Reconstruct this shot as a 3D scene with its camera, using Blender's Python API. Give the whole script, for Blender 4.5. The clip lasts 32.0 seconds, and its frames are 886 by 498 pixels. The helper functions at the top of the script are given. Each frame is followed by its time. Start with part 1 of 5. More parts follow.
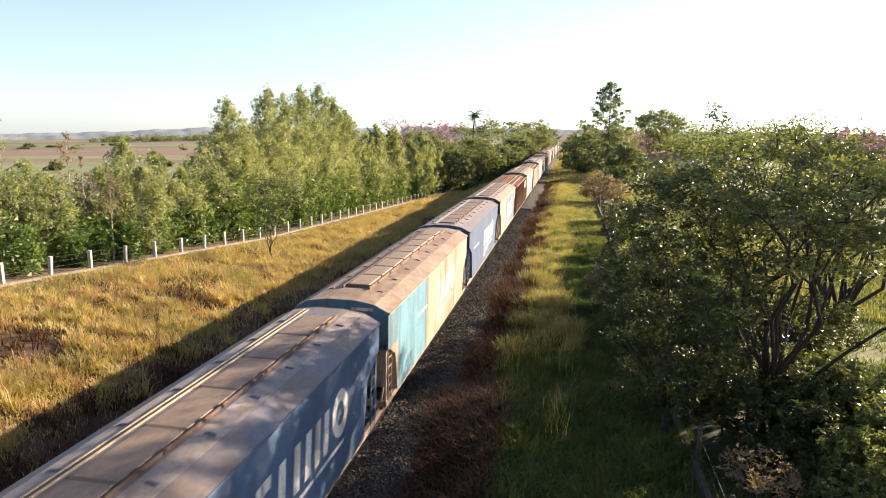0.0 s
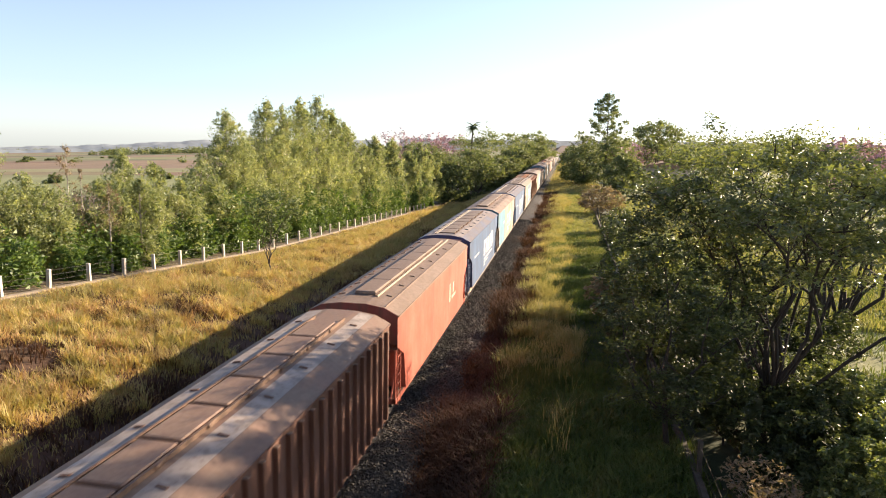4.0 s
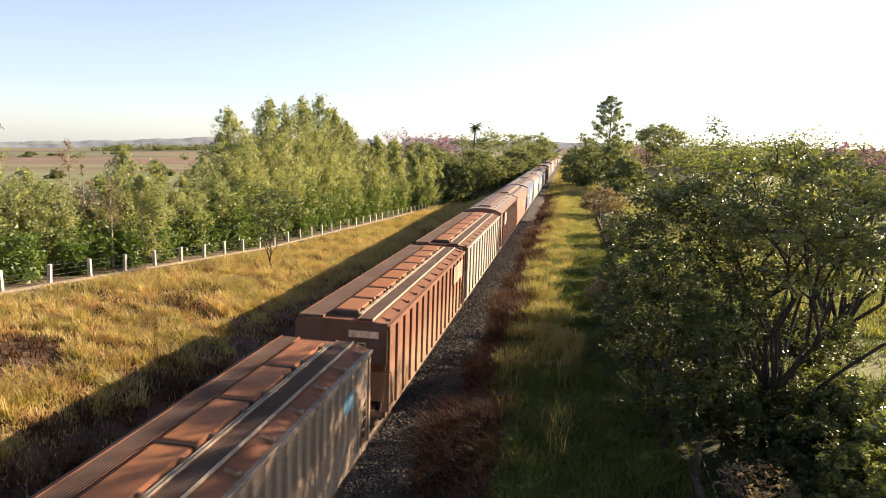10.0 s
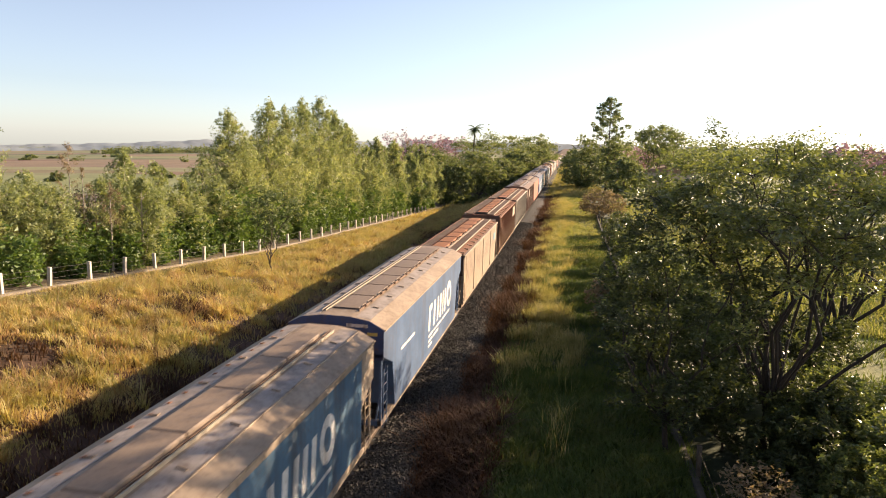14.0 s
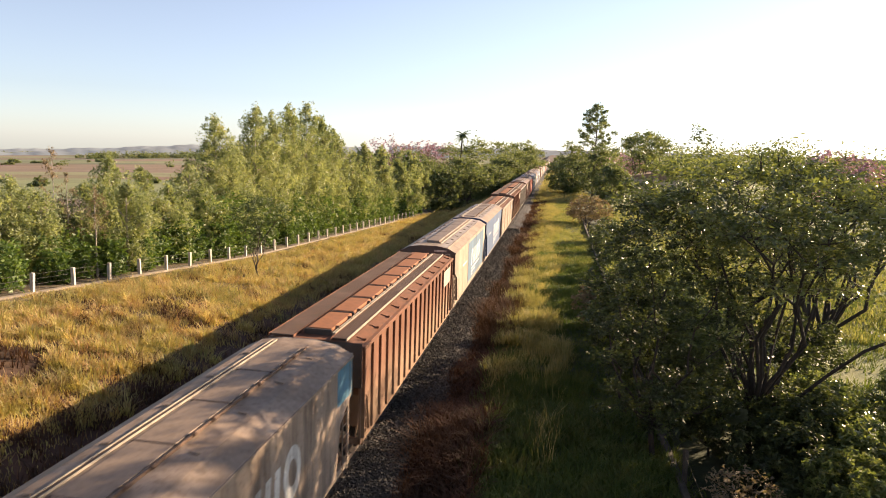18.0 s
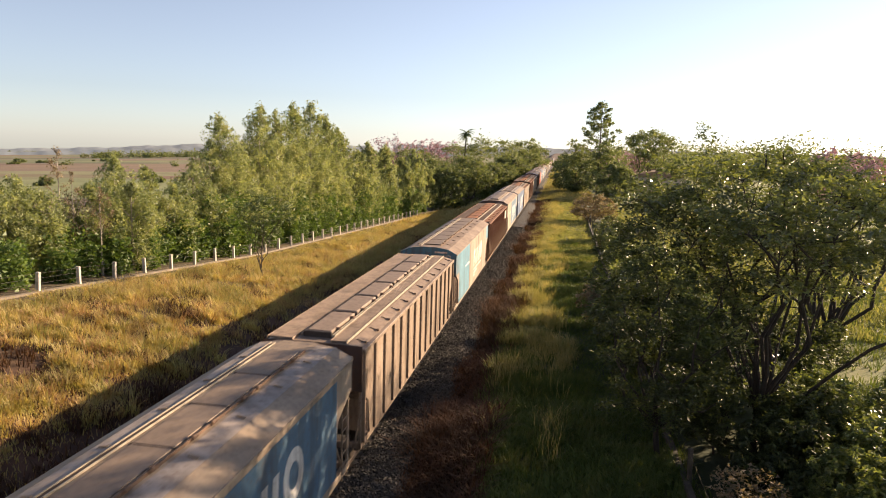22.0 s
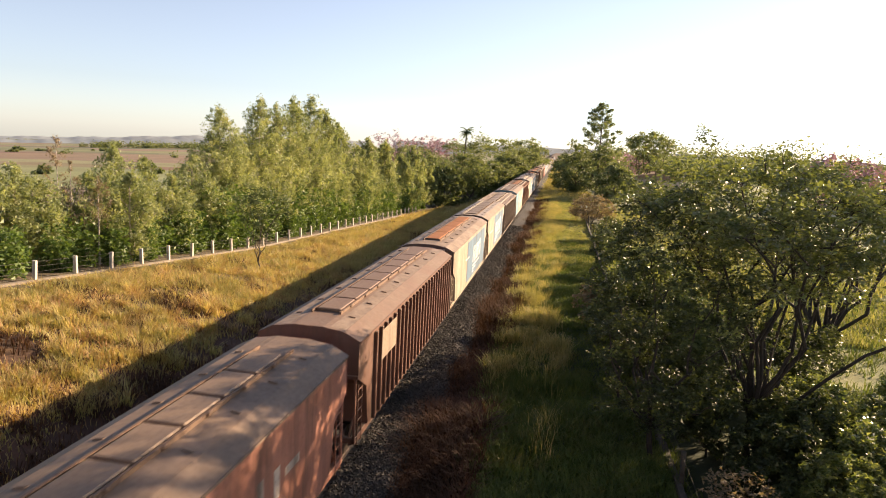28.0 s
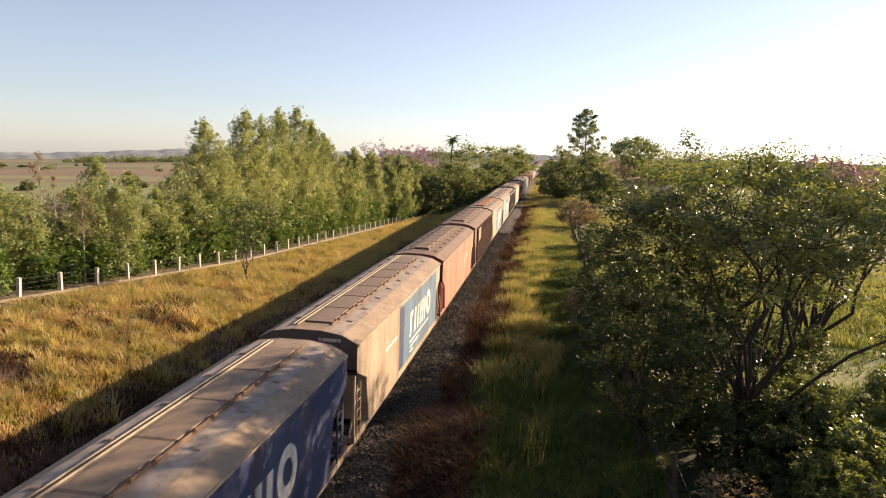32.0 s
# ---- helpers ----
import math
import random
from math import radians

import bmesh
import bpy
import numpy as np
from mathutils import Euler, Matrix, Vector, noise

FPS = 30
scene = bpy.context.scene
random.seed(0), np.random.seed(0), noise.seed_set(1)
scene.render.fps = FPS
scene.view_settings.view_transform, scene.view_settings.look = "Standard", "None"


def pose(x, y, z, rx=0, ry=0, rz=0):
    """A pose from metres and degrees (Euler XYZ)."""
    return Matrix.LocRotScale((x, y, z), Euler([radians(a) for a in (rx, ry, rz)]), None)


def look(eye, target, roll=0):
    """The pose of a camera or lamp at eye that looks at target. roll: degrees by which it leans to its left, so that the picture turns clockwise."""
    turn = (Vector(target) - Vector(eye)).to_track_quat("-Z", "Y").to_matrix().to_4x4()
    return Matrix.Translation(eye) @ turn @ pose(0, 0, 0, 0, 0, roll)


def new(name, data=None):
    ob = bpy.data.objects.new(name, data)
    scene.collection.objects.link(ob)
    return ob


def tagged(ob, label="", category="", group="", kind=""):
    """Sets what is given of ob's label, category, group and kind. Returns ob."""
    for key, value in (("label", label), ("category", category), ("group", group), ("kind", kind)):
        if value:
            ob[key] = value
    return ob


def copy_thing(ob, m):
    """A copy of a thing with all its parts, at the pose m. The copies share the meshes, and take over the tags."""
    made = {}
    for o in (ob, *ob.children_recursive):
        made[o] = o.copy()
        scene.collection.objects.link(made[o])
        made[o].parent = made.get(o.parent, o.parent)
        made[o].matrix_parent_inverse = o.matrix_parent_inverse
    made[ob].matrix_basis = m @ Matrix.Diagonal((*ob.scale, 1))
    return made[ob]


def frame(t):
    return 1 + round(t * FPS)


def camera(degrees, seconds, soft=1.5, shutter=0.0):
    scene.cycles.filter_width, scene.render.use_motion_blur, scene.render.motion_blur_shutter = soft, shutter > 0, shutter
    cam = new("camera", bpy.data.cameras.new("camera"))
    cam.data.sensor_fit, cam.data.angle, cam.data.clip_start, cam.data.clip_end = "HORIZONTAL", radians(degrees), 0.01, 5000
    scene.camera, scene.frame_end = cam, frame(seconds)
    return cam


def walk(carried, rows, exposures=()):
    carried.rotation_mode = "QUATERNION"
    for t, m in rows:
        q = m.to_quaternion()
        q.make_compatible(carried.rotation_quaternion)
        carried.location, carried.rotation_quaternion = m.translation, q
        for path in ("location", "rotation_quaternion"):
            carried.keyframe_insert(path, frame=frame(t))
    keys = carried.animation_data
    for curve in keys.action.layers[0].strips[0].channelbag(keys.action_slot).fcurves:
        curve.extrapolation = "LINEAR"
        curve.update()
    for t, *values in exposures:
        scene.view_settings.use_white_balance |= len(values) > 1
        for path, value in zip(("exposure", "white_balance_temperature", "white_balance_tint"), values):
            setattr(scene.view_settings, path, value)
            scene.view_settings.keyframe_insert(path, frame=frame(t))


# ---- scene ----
EYE = Vector((6.9, 0.0, 9.75))


def aim(yaw, pitch, roll):
    """The camera's pose at its stand, from its yaw to the left of the track, its pitch and its lean."""
    y, p = radians(yaw), radians(pitch)
    return look(EYE, EYE + Vector((-math.sin(y) * math.cos(p), math.cos(y) * math.cos(p), math.sin(p))), roll)


cam = camera(66.32, 32.0, soft=1.0, shutter=0.4)
walk(cam, [
    (0, aim(10.28, -10.04, 1.33)), (0.5, aim(10.18, -10.03, 1.15)), (1, aim(10.01, -10.14, 1.11)), (1.5, aim(9.87, -10.15, 1.27)),
    (2, aim(9.62, -9.98, 1.49)), (2.5, aim(9.63, -9.78, 1.30)), (3, aim(10.07, -9.46, 1.62)), (3.5, aim(10.28, -9.23, 1.13)),
    (5.5, aim(10.08, -8.80, 1.15)), (6, aim(10.03, -8.83, 0.93)), (6.5, aim(10.03, -8.93, 1.15)), (7, aim(10.08, -9.10, 1.54)),
    (7.5, aim(10.21, -9.18, 1.92)), (8, aim(10.35, -9.29, 1.91)), (8.5, aim(10.55, -9.24, 1.53)), (9, aim(10.57, -9.32, 1.53)),
    (9.5, aim(10.48, -9.26, 1.90)), (10, aim(10.29, -9.07, 1.84)), (10.5, aim(10.11, -8.96, 1.66)), (11, aim(9.96, -9.02, 1.44)),
    (11.5, aim(9.99, -9.15, 1.48)), (12, aim(10.07, -9.09, 1.67)), (12.5, aim(10.05, -9.02, 1.96)), (13, aim(10.06, -8.95, 1.70)),
    (13.5, aim(10.14, -8.79, 1.60)), (14, aim(10.29, -8.91, 1.70)), (14.5, aim(10.41, -9.00, 1.85)), (16.5, aim(9.76, -8.94, 1.49)),
    (17, aim(9.54, -8.89, 1.75)), (17.5, aim(9.28, -8.71, 1.96)), (18, aim(9.23, -8.39, 1.88)), (18.5, aim(9.25, -8.17, 1.46)),
    (19, aim(9.33, -8.20, 1.38)), (19.5, aim(9.43, -8.18, 1.53)), (20, aim(9.49, -8.30, 1.94)), (20.5, aim(9.58, -8.44, 1.97)),
    (21, aim(9.58, -8.41, 1.86)), (21.5, aim(9.58, -8.50, 1.64)), (22, aim(9.58, -8.52, 1.74)), (22.5, aim(9.53, -8.35, 1.87)),
    (23, aim(9.52, -8.26, 1.82)), (23.5, aim(9.41, -8.27, 1.91)), (24, aim(9.37, -8.39, 1.81)), (24.5, aim(9.46, -8.45, 1.74)),
    (25, aim(9.45, -8.32, 2.12)), (25.5, aim(9.42, -8.25, 2.41)), (27.5, aim(9.45, -8.72, 3.23)), (28, aim(9.39, -8.74, 3.03)),
    (28.5, aim(9.25, -8.79, 2.98)), (29, aim(9.01, -8.80, 3.12)), (29.5, aim(8.78, -8.69, 2.95)), (30, aim(8.51, -8.45, 2.88)),
    (30.5, aim(8.55, -8.18, 2.39)), (31, aim(8.61, -8.14, 2.01)), (31.5, aim(8.57, -8.17, 1.95)), (32, aim(8.41, -7.99, 1.97)),
], exposures=[(0.0, 1.84, 6500, 13), (1.5, 1.78, 6500, 13), (3.5, 1.80, 6550, 13), (6.0, 1.52, 6640, 14), (8.0, 1.62, 6850, 14), (10.0, 1.72, 6950, 15), (13.0, 1.64, 7060, 15), (17.0, 1.52, 7110, 16), (18.0, 1.60, 7110, 16), (19.0, 1.44, 7120, 16), (21.0, 1.44, 7200, 16), (22.0, 1.40, 7230, 16), (23.0, 1.58, 7250, 16), (24.0, 1.46, 7280, 16), (25.0, 1.52, 7300, 16), (29.0, 1.62, 7380, 17), (31.0, 1.50, 7330, 17), (32.0, 1.38, 7330, 17)])
# ---- light: a low sun ahead on the right, hazy clear sky ----
SUN_AZ, SUN_EL = 48.0, 18.7
world = bpy.data.worlds.new("sky")
scene.world = world
world.use_nodes = True
wn = world.node_tree
sky = wn.nodes.new("ShaderNodeTexSky")
sky.sky_type = 'NISHITA'
sky.sun_disc = False
sky.sun_elevation = radians(SUN_EL)
sky.sun_rotation = radians(SUN_AZ)
sky.air_density, sky.dust_density, sky.ozone_density = 0.9, 0.25, 2.0
wn.nodes["Background"].inputs["Strength"].default_value = 0.062
haze = wn.nodes.new("ShaderNodeHueSaturation")
haze.inputs["Saturation"].default_value = 0.6
wn.links.new(sky.outputs["Color"], haze.inputs["Color"])
cool = wn.nodes.new("ShaderNodeMix")
cool.data_type, cool.blend_type = 'RGBA', 'MULTIPLY'
cool.inputs[0].default_value, cool.inputs[7].default_value = 1.0, (0.885, 0.98, 1.13, 1)
wn.links.new(haze.outputs["Color"], cool.inputs[6])
wn.links.new(cool.outputs[2], wn.nodes["Background"].inputs["Color"])

sun = new("sun", bpy.data.lights.new("sun", 'SUN'))
sun.data.energy, sun.data.angle, sun.data.color = 5.4, radians(0.6), (1.0, 0.80, 0.56)
a, e = radians(SUN_AZ), radians(SUN_EL)
sun.matrix_world = look((0, 0, 0), (-math.sin(a) * math.cos(e), -math.cos(a) * math.cos(e), -math.sin(e)))

# ---- materials ----
def nodes_of(name):
    m = bpy.data.materials.new(name)
    m.use_nodes = True
    nt = m.node_tree
    return m, nt, nt.nodes["Principled BSDF"], nt.nodes["Material Output"]


def add(nt, kind, **inputs):
    n = nt.nodes.new(kind)
    for k, v in inputs.items():
        n.inputs[k.replace("_", " ")].default_value = v
    return n


def ramp(nt, fac, stops):
    r = nt.nodes.new("ShaderNodeValToRGB")
    el = r.color_ramp.elements
    while len(el) < len(stops):
        el.new(0.5)
    for s, (p, c) in zip(el, stops):
        s.position, s.color = p, (*c, 1)
    nt.links.new(fac, r.inputs["Fac"])
    return r.outputs["Color"]


def blend(nt, fac, a, b, mode='MIX'):
    n = nt.nodes.new("ShaderNodeMix")
    n.data_type, n.blend_type = 'RGBA', mode
    for sock, v in ((n.inputs[0], fac), (n.inputs[6], a), (n.inputs[7], b)):
        if isinstance(v, bpy.types.NodeSocket):
            nt.links.new(v, sock)
        elif isinstance(v, (int, float)):
            sock.default_value = v
        else:
            sock.default_value = (*v, 1)
    return n.outputs[2]


def noise_fac(nt, scale, detail=6.0, rough=0.6, space="Object", stretch=(1, 1, 1)):
    co = nt.nodes.new("ShaderNodeTexCoord")
    mp = nt.nodes.new("ShaderNodeMapping")
    mp.inputs["Scale"].default_value = stretch
    nt.links.new(co.outputs[space], mp.inputs["Vector"])
    n = add(nt, "ShaderNodeTexNoise", Scale=scale, Detail=detail, Roughness=rough)
    nt.links.new(mp.outputs["Vector"], n.inputs["Vector"])
    return n.outputs["Fac"]


def bump(nt, bsdf, fac, strength, distance):
    b = add(nt, "ShaderNodeBump", Strength=strength, Distance=distance)
    nt.links.new(fac, b.inputs["Height"])
    nt.links.new(b.outputs["Normal"], bsdf.inputs["Normal"])


def surface(name, colours, scale, rough=0.8, metal=0.0, detail=6.0, stretch=(1, 1, 1), relief=0.3, depth=0.02, space="Object", spec=0.5):
    """A surface mottled at two scales between the given colours."""
    m, nt, b, _ = nodes_of(name)
    f = noise_fac(nt, scale, detail, 0.65, space, stretch)
    n = len(colours)
    col = ramp(nt, f, [(0.3 + 0.4 * i / max(1, n - 1), c) for i, c in enumerate(colours)])
    fine = noise_fac(nt, scale * 9, 3.0, 0.6, space, stretch)
    col = blend(nt, 0.35, col, ramp(nt, fine, [(0.35, (0.55, 0.55, 0.55)), (0.65, (1.15, 1.15, 1.15))]), 'MULTIPLY')
    nt.links.new(col, b.inputs["Base Color"])
    b.inputs["Roughness"].default_value, b.inputs["Metallic"].default_value = rough, metal
    b.inputs["Specular IOR Level"].default_value = spec
    bump(nt, b, fine, relief, depth)
    return m


def wagon_paint(name, paint, dust=(0.30, 0.22, 0.155), grime=(0.06, 0.045, 0.035), dirt=0.45, roof=0.8, rough=0.62, splash=None):
    """Old wagon paint: faded, with dust lying on what faces up, and streaks of grime and rust running down."""
    m, nt, b, _ = nodes_of(name)
    big = noise_fac(nt, 0.55, 7.0, 0.68)
    streak = noise_fac(nt, 2.2, 5.0, 0.65, "Object", (1.0, 1.0, 0.12))
    fine = noise_fac(nt, 9.0, 4.0, 0.65)
    faded = tuple(min(1, c * 1.25 + 0.03) for c in paint)
    col = blend(nt, ramp(nt, big, [(0.35, (0, 0, 0)), (0.65, (1, 1, 1))]), paint, faded)
    col = blend(nt, ramp(nt, streak, [(0.46, (0, 0, 0)), (0.66, (min(1, dirt * 1.4),) * 3)]), col, grime)
    col = blend(nt, ramp(nt, fine, [(0.54, (0, 0, 0)), (0.70, (min(1, dirt * 1.3),) * 3)]), col, (0.13, 0.06, 0.03))
    geo = nt.nodes.new("ShaderNodeNewGeometry")
    if splash:
        place = nt.nodes.new("ShaderNodeSeparateXYZ")
        nt.links.new(geo.outputs["Position"], place.inputs["Vector"])
        rise = nt.nodes.new("ShaderNodeMapRange")
        rise.inputs["From Min"].default_value, rise.inputs["From Max"].default_value = 2.9, 1.7
        nt.links.new(place.outputs["Z"], rise.inputs["Value"])
        col = blend(nt, blend(nt, 1.0, rise.outputs["Result"], ramp(nt, big, [(0.3, (0.95, 0.95, 0.95)), (0.68, (0.3, 0.3, 0.3))]), 'MULTIPLY'), col, splash)
    xyz = nt.nodes.new("ShaderNodeSeparateXYZ")
    nt.links.new(geo.outputs["Normal"], xyz.inputs["Vector"])
    up = ramp(nt, xyz.outputs["Z"], [(0.35, (0, 0, 0)), (0.85, (roof,) * 3)])
    patch = ramp(nt, big, [(0.36, (1, 1, 1)), (0.62, (0.45, 0.45, 0.45))])
    lay = blend(nt, 1.0, up, patch, 'MULTIPLY')
    dusty = blend(nt, ramp(nt, fine, [(0.3, (0, 0, 0)), (0.7, (1, 1, 1))]), dust, tuple(c * 0.58 for c in dust))
    col = blend(nt, lay, col, dusty)
    nt.links.new(col, b.inputs["Base Color"])
    b.inputs["Roughness"].default_value = rough
    b.inputs["Specular IOR Level"].default_value = 0.3
    bump(nt, b, fine, 0.15, 0.01)
    return m


def leafage(name, tones, through_light=0.35, gloss=0.45, spec=0.5, tufts=None, grain=1.6, lumps=0.62):
    """Leaves: a tone of its own for each leaf, some light coming through the blade."""
    m, nt, b, out = nodes_of(name)
    geo = nt.nodes.new("ShaderNodeNewGeometry")
    n = len(tones)
    col = ramp(nt, geo.outputs["Random Per Island"], [(i / max(1, n - 1), c) for i, c in enumerate(tones)])
    if tufts:
        hue = ramp(nt, noise_fac(nt, grain, 4.0, 0.7), [(0.34 + 0.32 * i / (len(tufts) - 1), c) for i, c in enumerate(tufts)])
        col = blend(nt, lumps, col, hue)
    f = noise_fac(nt, 0.35, 4.0, 0.6)
    col = blend(nt, 0.6, col, ramp(nt, f, [(0.3, (0.55, 0.6, 0.5)), (0.7, (1.4, 1.3, 1.15))]), 'MULTIPLY')
    nt.links.new(col, b.inputs["Base Color"])
    b.inputs["Roughness"].default_value = gloss
    b.inputs["Specular IOR Level"].default_value = spec
    tr = nt.nodes.new("ShaderNodeBsdfTranslucent")
    nt.links.new(blend(nt, 1.0, col, (1.25, 1.2, 0.6), 'MULTIPLY'), tr.inputs["Color"])
    mx = nt.nodes.new("ShaderNodeMixShader")
    mx.inputs["Fac"].default_value = through_light
    nt.links.new(b.outputs["BSDF"], mx.inputs[1])
    nt.links.new(tr.outputs["BSDF"], mx.inputs[2])
    nt.links.new(mx.outputs["Shader"], out.inputs["Surface"])
    return m


M_BARK = surface("bark", [(0.045, 0.036, 0.028), (0.11, 0.09, 0.07)], 3.0, 0.9, stretch=(1, 1, 0.3), relief=0.6)
M_BARK_PALE = surface("pale_bark", [(0.25, 0.21, 0.17), (0.5, 0.45, 0.38)], 3.0, 0.85, stretch=(1, 1, 0.25))
# the darkest tuft tone paints shade in among the sprays
M_EUCA = leafage("eucalyptus_leaves", [(0.128, 0.168, 0.088), (0.215, 0.26, 0.14), (0.325, 0.365, 0.215), (0.165, 0.207, 0.11)], 0.48, 0.5, 0.45, [(0.064, 0.094, 0.05), (0.165, 0.207, 0.11), (0.345, 0.385, 0.215), (0.25, 0.245, 0.145)], 0.7, 0.7)
M_LUSH = leafage("fresh_leaves", [(0.042, 0.085, 0.022), (0.08, 0.14, 0.035), (0.14, 0.205, 0.06)], 0.4, 0.5, 0.4)
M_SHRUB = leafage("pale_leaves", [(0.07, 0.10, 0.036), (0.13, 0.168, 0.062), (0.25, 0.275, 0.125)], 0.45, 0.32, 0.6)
M_DARK = leafage("dark_leaves", [(0.05, 0.08, 0.032), (0.08, 0.115, 0.045), (0.12, 0.155, 0.065)], 0.35, 0.6, 0.4)
M_BUSH = leafage("glossy_leaves", [(0.045, 0.066, 0.031), (0.09, 0.12, 0.046), (0.18, 0.21, 0.074), (0.063, 0.083, 0.037)], 0.44, 0.3, 0.7, [(0.022, 0.033, 0.018), (0.055, 0.076, 0.034), (0.145, 0.175, 0.062), (0.26, 0.28, 0.095)], 0.7, 0.68)
M_BARK_DARK = surface("dark_bark", [(0.018, 0.014, 0.012), (0.05, 0.04, 0.032)], 3.0, 0.9, stretch=(1, 1, 0.3), relief=0.6)
# far leaf tones lightened in place of the haze before them
M_WOODS = leafage("haze_lightened_leaves", [(0.085, 0.112, 0.058), (0.14, 0.175, 0.085), (0.21, 0.24, 0.125)], 0.42, 0.6, 0.4)
# dark leaf tone that puts the shade under the trees into the colour
M_VINE_SHADE = leafage("shade_toned_vine_leaves", [(0.028, 0.04, 0.02), (0.05, 0.068, 0.03), (0.11, 0.14, 0.05)], 0.35, 0.55, 0.35, [(0.018, 0.026, 0.015), (0.045, 0.06, 0.027), (0.16, 0.19, 0.065)], 0.9, 0.6)
M_PINK = leafage("pink_blossom", [(0.34, 0.19, 0.29), (0.42, 0.26, 0.37), (0.20, 0.14, 0.16)], 0.12, 0.7)
M_TWIG = leafage("dry_twigs", [(0.20, 0.15, 0.105), (0.28, 0.215, 0.15), (0.15, 0.125, 0.08)], 0.25, 0.8)
M_GOLD = leafage("dry_grass", [(0.296, 0.228, 0.114), (0.570, 0.479, 0.262), (0.274, 0.274, 0.097), (0.410, 0.251, 0.148), (0.160, 0.125, 0.068), (0.456, 0.388, 0.194)], 0.40, 0.7, 0.3, [(0.228, 0.262, 0.085), (0.410, 0.388, 0.148), (0.570, 0.479, 0.239), (0.410, 0.296, 0.148), (0.376, 0.217, 0.125), (0.148, 0.080, 0.051)], 1.1, 0.5)
M_GREEN = leafage("green_grass", [(0.044, 0.08, 0.021), (0.084, 0.13, 0.034), (0.15, 0.175, 0.058)], 0.36, 0.65, 0.25, [(0.044, 0.078, 0.021), (0.094, 0.134, 0.036), (0.17, 0.162, 0.068)], 0.9)
M_STRAW = leafage("yellow_grass", [(0.23, 0.225, 0.10), (0.42, 0.37, 0.20), (0.19, 0.195, 0.08)], 0.4, 0.7, 0.3, [(0.15, 0.175, 0.065), (0.32, 0.295, 0.135), (0.43, 0.35, 0.20)], 1.0)
M_MEADOW = leafage("meadow_grass", [(0.14, 0.18, 0.065), (0.23, 0.25, 0.105), (0.33, 0.31, 0.16)], 0.42, 0.7, 0.3, [(0.12, 0.16, 0.055), (0.26, 0.27, 0.11), (0.36, 0.32, 0.17)], 0.7, 0.5)
M_WEED = leafage("red_brown_weeds", [(0.05, 0.025, 0.018), (0.09, 0.044, 0.028), (0.038, 0.022, 0.016), (0.13, 0.07, 0.045)], 0.3, 0.8, 0.3)
M_PINKSTRAW = leafage("pink_straw", [(0.36, 0.22, 0.14), (0.50, 0.36, 0.22), (0.24, 0.13, 0.08)], 0.35, 0.7, 0.3)
M_CONCRETE = surface("weathered_concrete", [(0.36, 0.33, 0.29), (0.56, 0.52, 0.46)], 2.5, 0.9)
M_KERB = surface("dusty_kerb", [(0.13, 0.105, 0.08), (0.28, 0.235, 0.185)], 1.2, 0.95)
# old fence concrete, darkened to carry the shade of the trees
M_SHADE_CONCRETE = surface("shade_dark_concrete", [(0.035, 0.03, 0.025), (0.085, 0.075, 0.06)], 2.5, 0.95)
M_BALLAST = surface("ballast", [(0.03, 0.028, 0.029), (0.072, 0.067, 0.066)], 4.0, 0.95, relief=0.9, depth=0.06)
M_STEEL = surface("rail_steel", [(0.20, 0.15, 0.12), (0.32, 0.28, 0.25)], 6.0, 0.4, 0.9)
M_IRON = surface("dark_iron", [(0.035, 0.03, 0.027), (0.08, 0.06, 0.05)], 5.0, 0.7, 0.3)
M_WIRE = surface("wire", [(0.25, 0.23, 0.21), (0.35, 0.32, 0.3)], 5.0, 0.5, 0.7)
# ---- small tools ----
def mesh_of(name, verts, faces, mat, smooth=False):
    me = bpy.data.meshes.new(name)
    me.from_pydata(verts, [], faces)
    if mat:
        me.materials.append(mat)
    if smooth:
        me.polygons.foreach_set("use_smooth", [True] * len(me.polygons))
    me.update()
    return me


def quads_mesh(name, quads, mat):
    """One mesh of separate flat pieces, from an array of n x 4 x 3 or n x 3 x 3, or a list of such."""
    groups = quads if isinstance(quads, list) else [quads]
    me = bpy.data.meshes.new(name)
    total = sum(len(g) * g.shape[1] for g in groups)
    me.vertices.add(total)
    me.vertices.foreach_set("co", np.concatenate([np.asarray(g, dtype=np.float32).ravel() for g in groups]))
    me.loops.add(total)
    me.loops.foreach_set("vertex_index", np.arange(total, dtype=np.int32))
    starts, at0 = [], 0
    for g in groups:
        starts.append(at0 + np.arange(len(g), dtype=np.int32) * g.shape[1])
        at0 += len(g) * g.shape[1]
    starts = np.concatenate(starts).astype(np.int32)
    me.polygons.add(len(starts))
    me.polygons.foreach_set("loop_start", starts)
    me.materials.append(mat)
    me.update(calc_edges=True)
    return me


def part(name, bm, material, parent, label=""):
    """Links a bmesh, or a ready mesh, as one object under a thing or under a part."""
    if isinstance(bm, bpy.types.Mesh):
        me = bm
    else:
        me = bpy.data.meshes.new(name)
        bm.to_mesh(me)
        bm.free()
    if material and not me.materials:
        me.materials.append(material)
    ob = new(name, me)
    ob.parent = parent
    if label:
        tagged(ob, label)
    return ob


